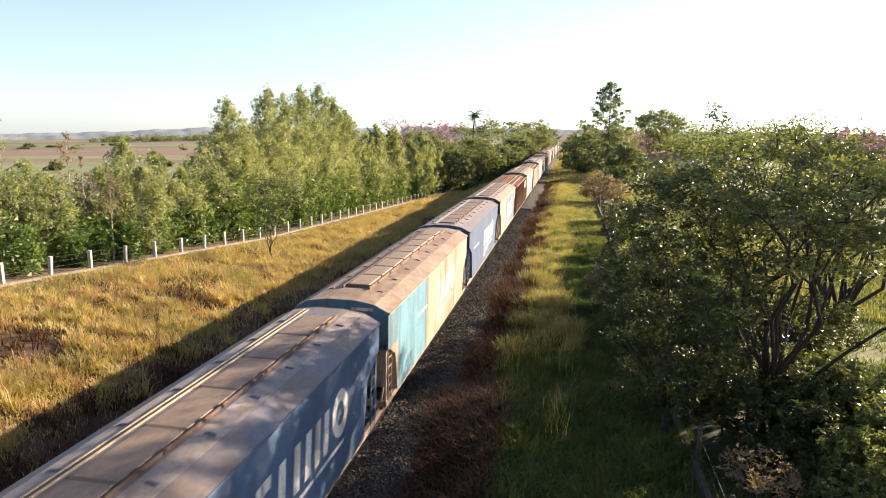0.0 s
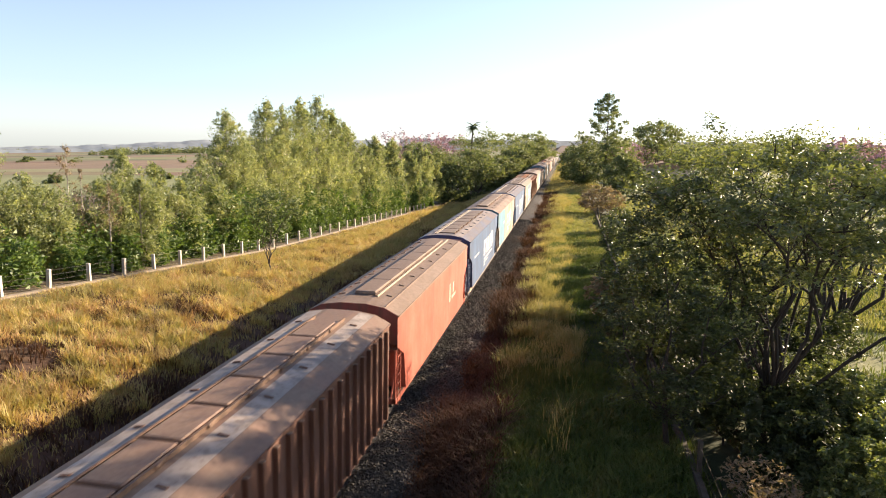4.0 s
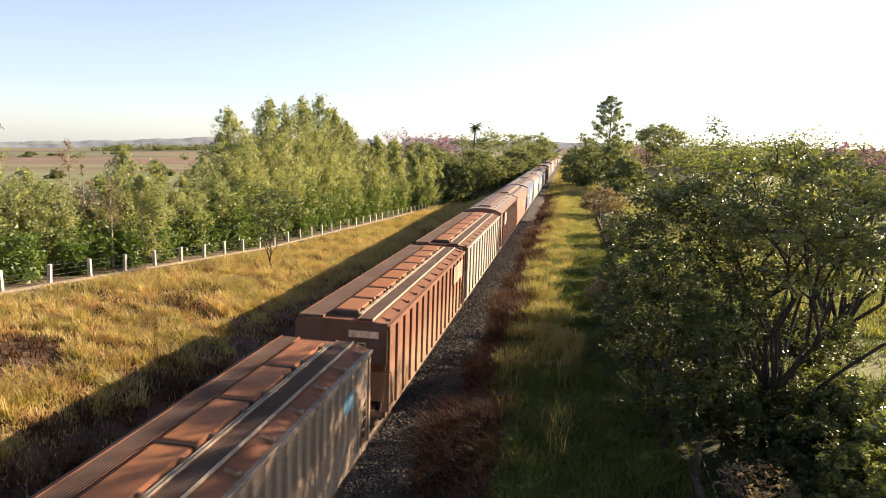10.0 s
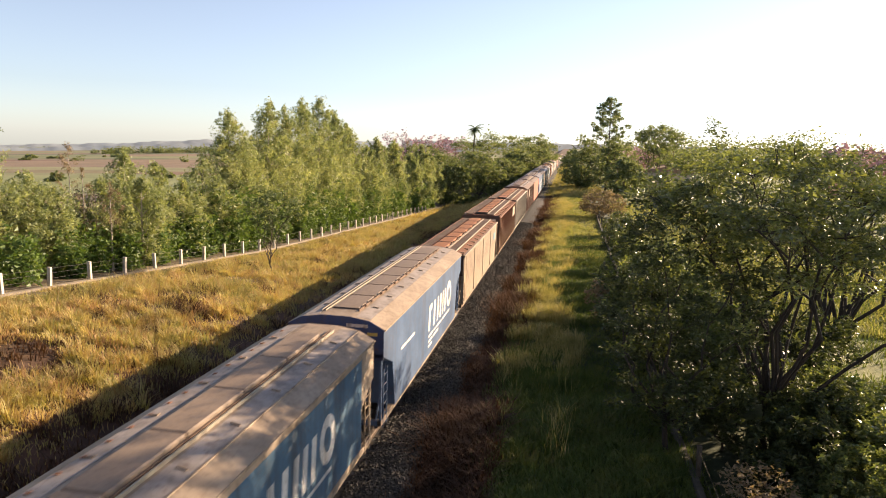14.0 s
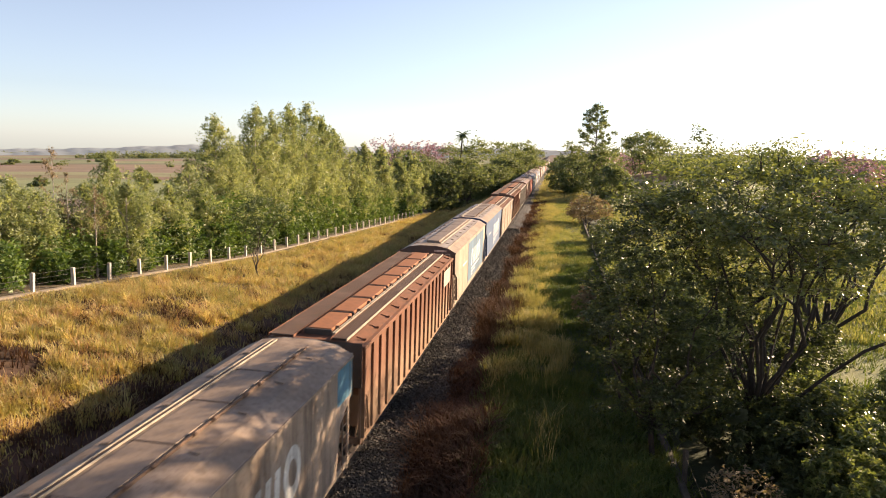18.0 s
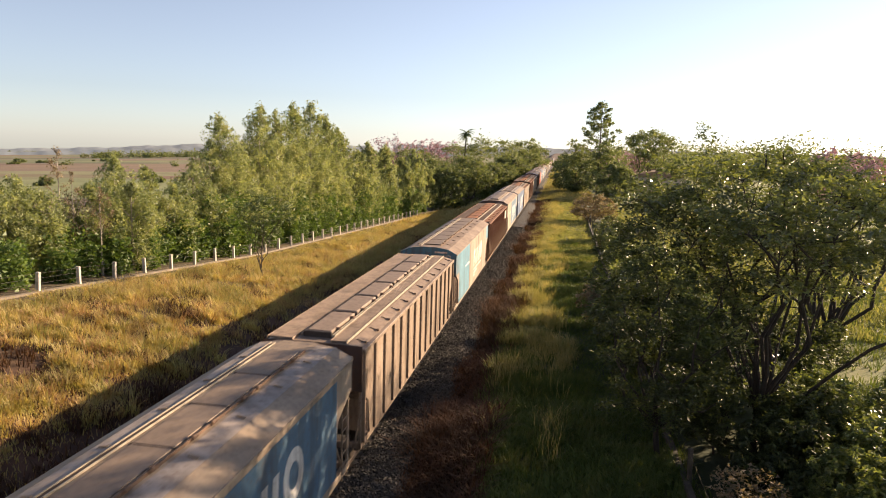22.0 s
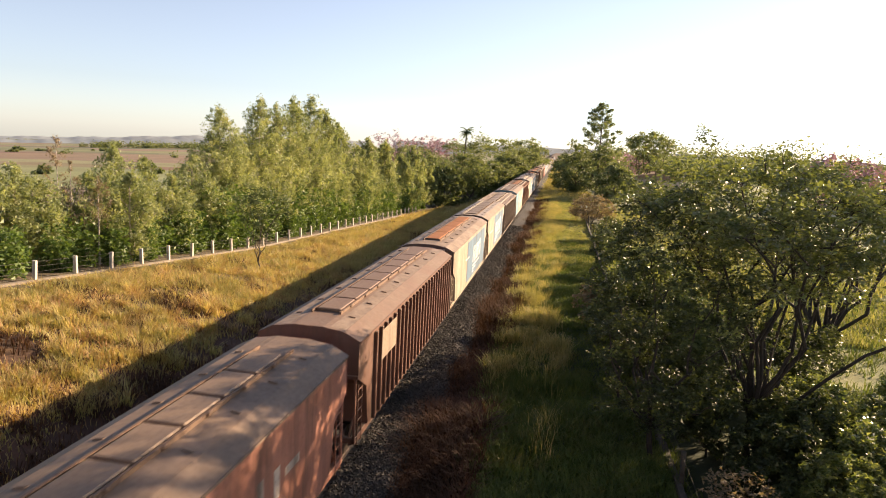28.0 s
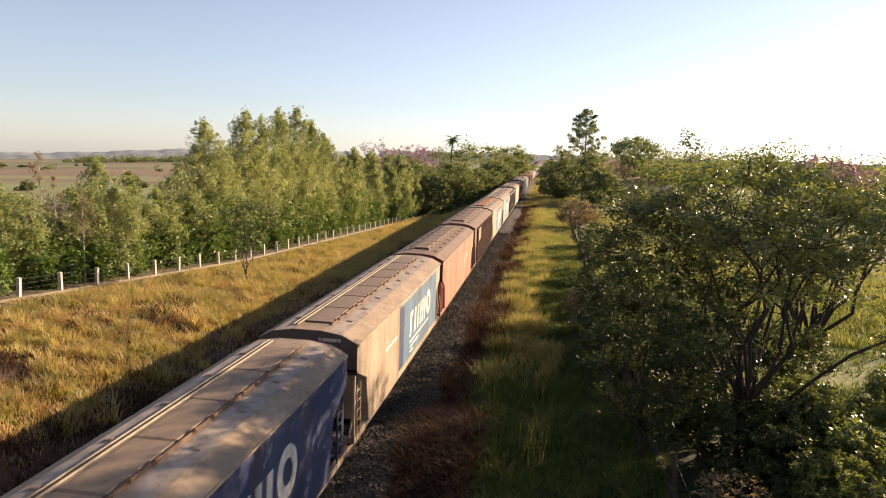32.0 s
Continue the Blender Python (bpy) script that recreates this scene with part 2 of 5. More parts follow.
def box(bm, lo, hi, bevel=0.0):
    x0, y0, z0 = lo
    x1, y1, z1 = hi
    vs = [bm.verts.new(p) for p in ((x0, y0, z0), (x1, y0, z0), (x1, y1, z0), (x0, y1, z0), (x0, y0, z1), (x1, y0, z1), (x1, y1, z1), (x0, y1, z1))]
    fs = [bm.faces.new([vs[i] for i in f]) for f in ((3, 2, 1, 0), (4, 5, 6, 7), (0, 1, 5, 4), (1, 2, 6, 5), (2, 3, 7, 6), (3, 0, 4, 7))]
    if bevel:
        bmesh.ops.bevel(bm, geom=list({e for f in fs for e in f.edges}), offset=bevel, segments=1, affect='EDGES')
    return bm


def boxed(lo, hi, bevel=0.0):
    return box(bmesh.new(), lo, hi, bevel)


def tube(bm, a, b, r0, r1=None, sides=6):
    """A tapered rod from a to b."""
    a, b = Vector(a), Vector(b)
    r1 = r0 if r1 is None else r1
    q = (b - a).to_track_quat('Z', 'Y')
    ring = [[bm.verts.new(p + q @ Vector((r * math.cos(k * math.tau / sides), r * math.sin(k * math.tau / sides), 0))) for k in range(sides)] for p, r in ((a, r0), (b, r1))]
    for k in range(sides):
        j = (k + 1) % sides
        bm.faces.new((ring[0][k], ring[0][j], ring[1][j], ring[1][k]))
    bm.faces.new(ring[0][::-1])
    bm.faces.new(ring[1])
    return bm


def prism(bm, outline, y0, y1):
    """An outline in x and z, drawn out along y."""
    a = [bm.verts.new((x, y0, z)) for x, z in outline]
    b = [bm.verts.new((x, y1, z)) for x, z in outline]
    n = len(outline)
    for i in range(n):
        j = (i + 1) % n
        bm.faces.new((a[i], a[j], b[j], b[i]))
    bm.faces.new(a[::-1])
    bm.faces.new(b)
    return bm


def leaf_quads(centres, size, rng, long=2.0, droop=0.0, spread=0.5, slim=False):
    """Kite-shaped leaves at the given places, turned at random."""
    n = len(centres)
    d = rng.normal(size=(n, 3))
    d[:, 2] = d[:, 2] * (1 - spread) - droop
    d /= np.linalg.norm(d, axis=1, keepdims=True)
    u = np.cross(d, rng.normal(size=(n, 3)))
    u /= np.linalg.norm(u, axis=1, keepdims=True)
    s = (size * rng.uniform(0.6, 1.4, n))[:, None]
    a, b = d * s * long * 0.5, u * s * 0.5
    c = np.asarray(centres)
    if slim:
        return np.stack([c - a + b * 0.8, c + a, c - a * 0.4 - b], 1)
    return np.stack([c - a, c + b - a * 0.1, c + a, c - b - a * 0.1], 1)


# ---- ground ----
def smooth01(v):
    v = np.clip(v, 0, 1)
    return v * v * (3 - 2 * v)


def wave(x, y):
    return np.sin(x * 0.9 + 1.3 * np.sin(y * 0.37)) * np.sin(y * 0.61 + 0.8 * np.sin(x * 0.5))


FENCE_X = -21.5


def fence_z(y):
    """The height of the terrace on which the left fence stands; it falls gently along the line."""
    y = np.asarray(y, dtype=float)
    return np.where(y < 60, 1.0 - 0.075 * (y - 33.0), -1.05 - 0.042 * (y - 60.0)).clip(-5.5, 2.6)


def ground_z(x, y):
    x, y = np.asarray(x, dtype=float), np.asarray(y, dtype=float)
    bed = -0.75
    fz = fence_z(y)
    up = smooth01((-x - 4.2) / 12.5)
    left = bed + (fz - bed) * up + 0.10 * wave(x, y) * smooth01((-x - 4) / 3) * smooth01((x + 19.5) / 2)
    out = smooth01((-x - 30) / 60)
    left = left * (1 - out) + out * (-4.0 - 0.0285 * (-x - 30).clip(0, None)) + 2.0 * smooth01((-x - 200) / 200) * np.sin(x * 0.004 + y * 0.003)
    right = bed + 0.45 * smooth01((x - 3.4) / 2.5) + 0.06 * wave(x, y) * smooth01((x - 4) / 2) + 0.8 * smooth01((x - 40) / 80)
    far = smooth01((y - 420) / 900) * smooth01((x + 260) / 260)
    return np.where(x < 0, left, right) + far * 5.0 * smooth01((x + 400) / 400)


def build_ground():
    def steps(fine_lo, fine_hi, fine, far_lo, far_hi):
        v = list(np.arange(fine_lo, fine_hi + 0.001, fine))
        d = fine
        while v[-1] < far_hi:
            d *= 1.18
            v.append(v[-1] + d)
        d = fine
        while v[0] > far_lo:
            d *= 1.18
            v.insert(0, v[0] - d)
        return np.array(v)
    xs, ys = steps(-26, 30, 0.5, -4600, 3000), steps(2, 110, 0.9, -300, 4600)
    gx, gy = np.meshgrid(xs, ys)
    gz = ground_z(gx, gy)
    w, h = len(xs), len(ys)
    v = np.stack([gx, gy, gz], -1).reshape(-1, 3)
    i = (np.arange(h - 1)[:, None] * w + np.arange(w - 1)[None, :]).ravel()
    f = np.stack([i, i + 1, i + w + 1, i + w], 1)
    m, nt, b, _ = nodes_of("ground_soil")
    geo = nt.nodes.new("ShaderNodeNewGeometry")
    xyz = nt.nodes.new("ShaderNodeSeparateXYZ")
    nt.links.new(geo.outputs["Position"], xyz.inputs["Vector"])
    big, mid, fine = noise_fac(nt, 0.02, 5.0), noise_fac(nt, 0.5, 6.0), noise_fac(nt, 5.0, 5.0)
    soil = blend(nt, ramp(nt, mid, [(0.4, (0, 0, 0)), (0.65, (1, 1, 1))]), (0.055, 0.038, 0.02), (0.13, 0.095, 0.04))
    # red earth, its tone lowered to deepen the train's shadow on the bank
    red = ramp(nt, mid, [(0.35, (0.04, 0.018, 0.011)), (0.7, (0.10, 0.045, 0.025))])
    near_left = nt.nodes.new("ShaderNodeMapRange")
    near_left.inputs["From Min"].default_value, near_left.inputs["From Max"].default_value = -16.5, -11.0
    nt.links.new(xyz.outputs["X"], near_left.inputs["Value"])
    green = ramp(nt, mid, [(0.35, (0.02, 0.03, 0.01)), (0.7, (0.055, 0.065, 0.022))])
    mr = nt.nodes.new("ShaderNodeMapRange")
    mr.inputs["From Min"].default_value, mr.inputs["From Max"].default_value = 4.0, 6.0
    nt.links.new(xyz.outputs["X"], mr.inputs["Value"])
    soil = blend(nt, near_left.outputs["Result"], soil, red)
    col = blend(nt, mr.outputs["Result"], soil, green)
    mead = nt.nodes.new("ShaderNodeMapRange")
    mead.inputs["From Min"].default_value, mead.inputs["From Max"].default_value = 13.0, 17.0
    nt.links.new(xyz.outputs["X"], mead.inputs["Value"])
    col = blend(nt, mead.outputs["Result"], col, ramp(nt, mid, [(0.35, (0.09, 0.12, 0.035)), (0.7, (0.20, 0.20, 0.075))]))
    # fields: long strips of ploughed red earth, stubble and pasture
    co = nt.nodes.new("ShaderNodeTexCoord")
    mp = nt.nodes.new("ShaderNodeMapping")
    mp.inputs["Rotation"].default_value, mp.inputs["Scale"].default_value = (0, 0, radians(-38)), (0.22, 1.0, 1.0)
    nt.links.new(co.outputs["Object"], mp.inputs["Vector"])
    cells = add(nt, "ShaderNodeTexVoronoi", Scale=0.011, Randomness=0.9)
    nt.links.new(mp.outputs["Vector"], cells.inputs["Vector"])
    pick = nt.nodes.new("ShaderNodeSeparateColor")
    nt.links.new(cells.outputs["Color"], pick.inputs["Color"])
    fields = ramp(nt, pick.outputs["Red"], [(0.0, (0.06, 0.08, 0.035)), (0.16, (0.17, 0.19, 0.075)), (0.3, (0.15, 0.065, 0.05)), (0.45, (0.19, 0.15, 0.095)), (0.58, (0.10, 0.12, 0.05)), (0.72, (0.17, 0.09, 0.065)), (0.85, (0.22, 0.20, 0.10)), (1.0, (0.13, 0.15, 0.06))])
    fields = blend(nt, 0.5, fields, ramp(nt, noise_fac(nt, 0.03, 6.0, 0.7), [(0.35, (0.45, 0.5, 0.45)), (0.65, (1.3, 1.25, 1.2))]), 'MULTIPLY')
    fr = nt.nodes.new("ShaderNodeMapRange")
    fr.inputs["From Min"].default_value, fr.inputs["From Max"].default_value = -36.0, -60.0
    nt.links.new(xyz.outputs["X"], fr.inputs["Value"])
    col = blend(nt, fr.outputs["Result"], col, fields)
    col = blend(nt, 0.4, col, ramp(nt, fine, [(0.35, (0.55, 0.55, 0.55)), (0.65, (1.2, 1.2, 1.2))]), 'MULTIPLY')
    nt.links.new(col, b.inputs["Base Color"])
    b.inputs["Roughness"].default_value = 0.95
    bump(nt, b, fine, 0.6, 0.05)
    g = new("ground", mesh_of("ground", v.tolist(), f.tolist(), m, True))
    tagged(g, "dry grassy ground with red earth beside the railway", "ground", kind="structure")


build_ground()


def build_hills():
    """Low blue ridges that close the plain, and the wooded rise at the end of the line."""
    # distance haze is put into the pale blue base colour of the ridges
    mat = surface("haze_tinted_hills", [(0.16, 0.20, 0.24), (0.24, 0.27, 0.29)], 0.004, 0.95, relief=0.0)
    for k, (d, lift, az0, az1) in enumerate(((2300, -0.22, -60, -18), (3600, 0.0, -60, -16), (1500, 0.0, -14, 50))):
        az = np.linspace(az0, az1, 140)
        el = (np.interp(az, (-60, -48, -41, -36, -30, -20, -14), (-1.3, -1.15, -0.97, -0.76, -0.34, -0.1, 0.0)) if k < 2 else np.interp(az, (-14, -1, 10, 50), (0.1, 0.18, 0.25, 0.3))) + lift
        el = el + 0.035 * np.sin(az * 1.7 + k * 2) + 0.02 * np.sin(az * 5.3 + k)
        x, y = EYE.x + d * np.sin(np.radians(az)), d * np.cos(np.radians(az))
        top = EYE.z + d * np.tan(np.radians(el))
        x2, y2 = EYE.x + d * 1.25 * np.sin(np.radians(az)), d * 1.25 * np.cos(np.radians(az))
        n = len(az)
        v = np.concatenate([np.stack([x * 0.93, y * 0.93, top - 60], -1), np.stack([x, y, top], -1), np.stack([x2, y2, top - 80], -1)])
        f = [(r * n + i, r * n + i + 1, (r + 1) * n + i + 1, (r + 1) * n + i) for r in (0, 1) for i in range(n - 1)]
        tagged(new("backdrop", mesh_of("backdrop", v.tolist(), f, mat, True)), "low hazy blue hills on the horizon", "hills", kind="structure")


build_hills()


def build_track():
    outline = [(-3.6, -0.95), (-2.4, -0.36), (-1.9, -0.30), (1.9, -0.30), (2.4, -0.36), (3.4, -0.95)]
    bm = prism(bmesh.new(), outline, -60, 900)
    bed = part("ballast_bed", bm, M_BALLAST, None)
    tagged(bed, "grey crushed stone ballast under the railway line", "ballast", kind="structure")
    rng = np.random.default_rng(5)
    # loose stones on the shoulder, nearest stretch
    n = 34000
    sx = rng.uniform(1.0, 3.1, n)
    sy = 14 + 75 * rng.random(n) ** 1.5
    sz = np.where(sx < 1.9, -0.30, np.where(sx < 2.4, -0.30 - 0.12 * (sx - 1.9), -0.36 - 0.59 * (sx - 2.4)))
    s = rng.uniform(0.035, 0.075, n)
    r = rng.normal(size=(n, 3, 3))
    q, _ = np.linalg.qr(r)
    base = np.array([(1, 0, 0), (-0.5, 0.85, 0), (-0.5, -0.85, 0), (0.1, 0, 1.0)])
    v = np.einsum("nij,kj->nki", q, base) * s[:, None, None] + np.stack([sx, sy, sz + 0.02], -1)[:, None, :]
    f = (np.arange(n)[:, None, None] * 4 + np.array([(0, 1, 2), (0, 3, 1), (1, 3, 2), (2, 3, 0)])[None]).reshape(-1, 3)
    mat = leafage("stone_chips", [(0.028, 0.027, 0.028), (0.058, 0.055, 0.055), (0.105, 0.10, 0.098)], 0.02, 0.9, 0.3)
    st = new("ballast_stones", mesh_of("ballast_stones", v.reshape(-1, 3).tolist(), f.tolist(), mat))
    tagged(st, "loose grey crushed stones on the ballast shoulder", "stones", kind="stuff")
    for x in (-0.83, 0.83):
        rail = part("rail", prism(bmesh.new(), [(x - 0.07, -0.17), (x + 0.07, -0.17), (x + 0.07, -0.155), (x + 0.012, -0.14), (x + 0.012, -0.04), (x + 0.035, -0.03), (x + 0.035, 0.0), (x - 0.035, 0.0), (x - 0.035, -0.03), (x - 0.012, -0.04), (x - 0.012, -0.14), (x - 0.07, -0.155)], -60, 900), M_STEEL, None)
        tagged(rail, "worn steel rail under the train", "rail", kind="structure")
    sleepers = bmesh.new()
    for k in range(320):
        y = 2 + 0.62 * k
        box(sleepers, (-1.25, y, -0.5), (1.25, y + 0.22, -0.285))
    sl = part("sleepers", sleepers, M_IRON, None)
    tagged(sl, "dark wooden sleepers bedded in ballast", "sleepers", kind="stuff")


build_track()


def build_bridge():
    """The road bridge on which the camera stands: deck, parapets, piers and the bank at its ends."""
    bridge = new("road_bridge")
    part("deck", boxed((-26, -11.0, 7.1), (30, -0.75, 8.15), 0.05), M_CONCRETE, bridge)
    for y in (-11.0, -0.75):
        part("parapet", boxed((-26, y, 8.15), (30, y + 0.22, 9.1), 0.03), M_CONCRETE, bridge)
    for x in (-9.0, 12.5):
        part("pier", boxed((x - 0.45, -9.5, -1.0), (x + 0.45, -2.0, 7.1), 0.05), M_CONCRETE, bridge)
    for s, x0, x1 in ((-1, -26, -15), (1, 19, 30)):
        part("abutment", boxed((x0, -11.0, -3.0), (x1, -1.2, 7.1)), M_CONCRETE, bridge)
    tagged(bridge, "concrete road bridge over the railway line", "bridge")


build_bridge()
# ---- plants ----
def shrub_mass(name, label, places, heights, leaves, n_leaf, leaf, seed, spread=1.0, clump=0.8):
    """An uncountable belt of bushes as one sheet of leaves, with its stems."""
    rng = np.random.default_rng(seed)
    k = len(places)
    per = n_leaf // k
    p = np.repeat(np.asarray(places, float), per, 0)
    h = np.repeat(np.asarray(heights, float), per)
    t = rng.random(k * per)
    ang = rng.uniform(0, math.tau, k * per)
    r = h * 0.42 * spread * np.sqrt(np.clip(1 - (t * 2 - 0.8) ** 2 * 0.5, 0, 1)) * rng.random(k * per) ** 0.35
    lump = 1 + 0.35 * np.sin(ang * 3 + p[:, 0]) * np.sin(t * 9 + p[:, 1])
    x, y = p[:, 0] + r * lump * np.cos(ang), p[:, 1] + r * lump * np.sin(ang)
    z = ground_z(x, y) + h * t * lump
    ob = new(name, quads_mesh(name, leaf_quads(np.stack([x, y, z], -1), leaf * 1.2, rng, 1.8, 0.1, 0.5, True), leaves))
    tagged(ob, label, "bushes", kind="stuff")
    return ob


def grass(name, label, mat, xy, h, seed, blades=7, width=0.02, lean=0.45, spread=0.12, straight=34.0, tussock=0.0):
    """Tufts of bent blades at the given places, one mesh. tussock: how far the blades fan out from the middle of their tuft."""
    rng = np.random.default_rng(seed)
    n = len(xy)
    m = n * blades
    off = rng.normal(size=(m, 2)) * spread
    p = np.repeat(xy, blades, 0) + off
    hh = np.repeat(h, blades) * rng.uniform(0.5, 1.25, m) * (0.3 + 0.7 * smooth01((p[:, 0] - FENCE_X - 0.6) / 2.6))
    z = ground_z(p[:, 0], p[:, 1]) - 0.03
    a = rng.uniform(0, math.tau, m)
    if tussock:
        a = np.arctan2(off[:, 1], off[:, 0]) + rng.normal(size=m) * (1.4 - tussock)
        hh = hh * np.exp(-0.5 * (np.hypot(off[:, 0], off[:, 1]) / (spread * 2.2)) ** 2)
    d = np.stack([np.cos(a), np.sin(a)], -1)
    s = np.stack([-np.sin(a), np.cos(a)], -1) * (width * rng.uniform(0.6, 1.5, m))[:, None]
    ln = (lean * rng.uniform(0.2, 1.6, m) * hh)[:, None]
    base = np.concatenate([p, z[:, None]], 1)
    mid = np.concatenate([p + d * ln * 0.35, (z + hh * 0.62)[:, None]], 1)
    tip = np.concatenate([p + d * ln, (z + hh * 0.95)[:, None]], 1)
    s3 = np.concatenate([s, np.zeros((m, 1))], 1)
    near = p[:, 1] < straight
    far = np.stack([base - s3 * 1.2, base + s3 * 1.2, tip], 1)[~near]
    base, mid, tip, s3 = base[near], mid[near], tip[near], s3[near]
    q1 = np.stack([base - s3, base + s3, mid + s3 * 0.8, mid - s3 * 0.8], 1)
    q2 = np.stack([mid - s3 * 0.8, mid + s3 * 0.8, tip], 1)
    ob = new(name, quads_mesh(name, [q1, np.concatenate([q2, far])], mat))
    tagged(ob, label, "grass", kind="stuff")
    return ob


def scatter(n, x0, x1, y0, y1, seed, power=1.6):
    rng = np.random.default_rng(seed)
    return np.stack([rng.uniform(x0, x1, n), y0 + (y1 - y0) * rng.random(n) ** power], -1)


def patchy(xy, scale, seed):
    """0 to 1, in soft patches over the ground."""
    r = np.random.default_rng(seed)
    v = 0
    for k in range(5):
        fx, fy, ph = r.normal() * scale, r.normal() * scale, r.uniform(0, 6.3)
        v = v + np.sin(xy[:, 0] * fx + xy[:, 1] * fy + ph)
    return 0.5 + 0.5 * np.tanh(v * 0.6)


def crown_leaves(rng, cs, rad, per, leaf, droop, long, squash=0.75, slim=False):
    n = len(cs) * per
    off = rng.normal(size=(n, 3)) * np.array([1, 1, squash])
    off *= (rng.random(n) ** 0.45 / np.linalg.norm(off, axis=1))[:, None]
    pos = np.repeat(cs, per, 0) + off * np.repeat(rad, per)[:, None]
    return leaf_quads(pos, leaf, rng, long, droop, 0.5, slim)


def branch(bm, a, b, r0, r1, rng, sag=0.08, n=4, sides=6):
    """A bent limb from a to b; gives back the points along it."""
    a, b = Vector(a), Vector(b)
    ln = (b - a).length
    pts = [a]
    bow = Vector(rng.normal(size=3)) * 0.45 + Vector((0, 0, 0.1 if sag > 0.15 else 0.6))
    for i in range(1, n + 1):
        u = i / n
        bend = math.sin(u * math.pi) * sag * ln
        pts.append(a.lerp(b, u) + (bow + Vector(rng.normal(size=3)) * 0.16) * bend * (0 if i == n else 1))
    for i in range(n):
        tube(bm, pts[i], pts[i + 1], r0 + (r1 - r0) * i / n, r0 + (r1 - r0) * (i + 1) / n, sides)
    return pts


def spreading_tree(name, label, x, y, height, radius, bark, leaves, n_leaf, leaf, seed, low=0.15, limbs=9, twigs=7, trunk_r=0.3, flat=0.8, cat="tree", gap=0.0, fill=1.0, clump=0.135, shoots=0):
    """A broad tree: forked trunk, long bent limbs, twigs at their ends, leaves in clumps along the twigs."""
    rng = np.random.default_rng(seed)
    top = new(name)
    top.location = (x, y, float(ground_z(x, y)) - 0.1)
    bm = bmesh.new()
    fork = Vector((rng.normal() * 0.2, rng.normal() * 0.2, height * 0.15))
    branch(bm, (0, 0, -0.2), fork, trunk_r, trunk_r * 0.75, rng, 0.05)
    part("trunk", bm, bark, top)
    ends = []
    for i in range(limbs):
        a = math.tau * (i + rng.uniform(-0.35, 0.35)) / limbs
        e = rng.uniform(low, 1.0)
        r = radius * (0.55 + 0.3 * rng.random()) * math.sqrt(max(0.05, 1 - ((e - 0.45) / 0.62) ** 2))
        tip = Vector((math.cos(a) * r, math.sin(a) * r, height * (low + (0.92 - low) * e)))
        bm = bmesh.new()
        pts = branch(bm, fork.lerp(Vector((0, 0, height * 0.1)), 0.4 * rng.random()), tip, trunk_r * 0.5, trunk_r * 0.13, rng, 0.2, 7)
        for k in range(twigs):
            s = pts[4 + k % 4]
            d = Vector(rng.normal(size=3))
            d.z = d.z * 0.6 + 0.25
            d = d.normalized() * radius * rng.uniform(0.18, 0.42)
            t = branch(bm, s, s + d, trunk_r * 0.12, trunk_r * 0.03, rng, 0.1, 3, 4)
            ends += [t[-1], t[2]]
        ends.append(tip)
        part("limb", bm, bark, top)
    cs = np.array([tuple(e) for e in ends])
    # more clumps fill the outer shell
    extra = []
    while len(extra) < len(cs) * fill:
        u = rng.normal(size=3)
        u /= np.linalg.norm(u)
        h = low + (1 - low) * (0.5 + 0.5 * u[2])
        if rng.random() < gap or (y < 60 and u[2] < -0.45 + 0.5 * rng.random()):
            continue
        k = rng.uniform(0.72, 0.98)
        extra.append((u[0] * radius * k, u[1] * radius * k, height * (0.5 + low / 2 + (0.5 - low / 2) * u[2] * k)))
    cs = np.concatenate([cs, np.array(extra)])
    cs = cs[cs[:, 2] > 0.3]
    sprays = []
    for k in range(shoots):
        i = int(rng.integers(len(cs)))
        if cs[i, 2] < height * 0.7:
            continue
        p0 = Vector(cs[i])
        bm = bmesh.new()
        tipp = p0 + Vector((rng.normal() * 0.5, rng.normal() * 0.5, rng.uniform(0.2, 0.7)))
        for q in branch(bm, p0, tipp, 0.02, 0.006, rng, 0.1, 4, 3)[1:]:
            sprays.append(tuple(q))
        part("shoot", bm, bark, top)
    rad = radius * clump * rng.uniform(0.5, 1.5, len(cs))
    per = max(4, n_leaf // len(cs))
    if sprays:
        tuft = part("spray", quads_mesh("spray", crown_leaves(rng, np.array(sprays), np.full(len(sprays), 0.28), 14, leaf * 0.8, 0.1, 2.2, 0.8, True), leaves), leaves, top)
        tagged(tuft, kind="stuff")
    part("crown", quads_mesh("crown", crown_leaves(rng, cs, rad, per, leaf * 1.2, 0.15, 1.9, flat, True), leaves), leaves, top)
    tagged(top, label, cat)
    return top


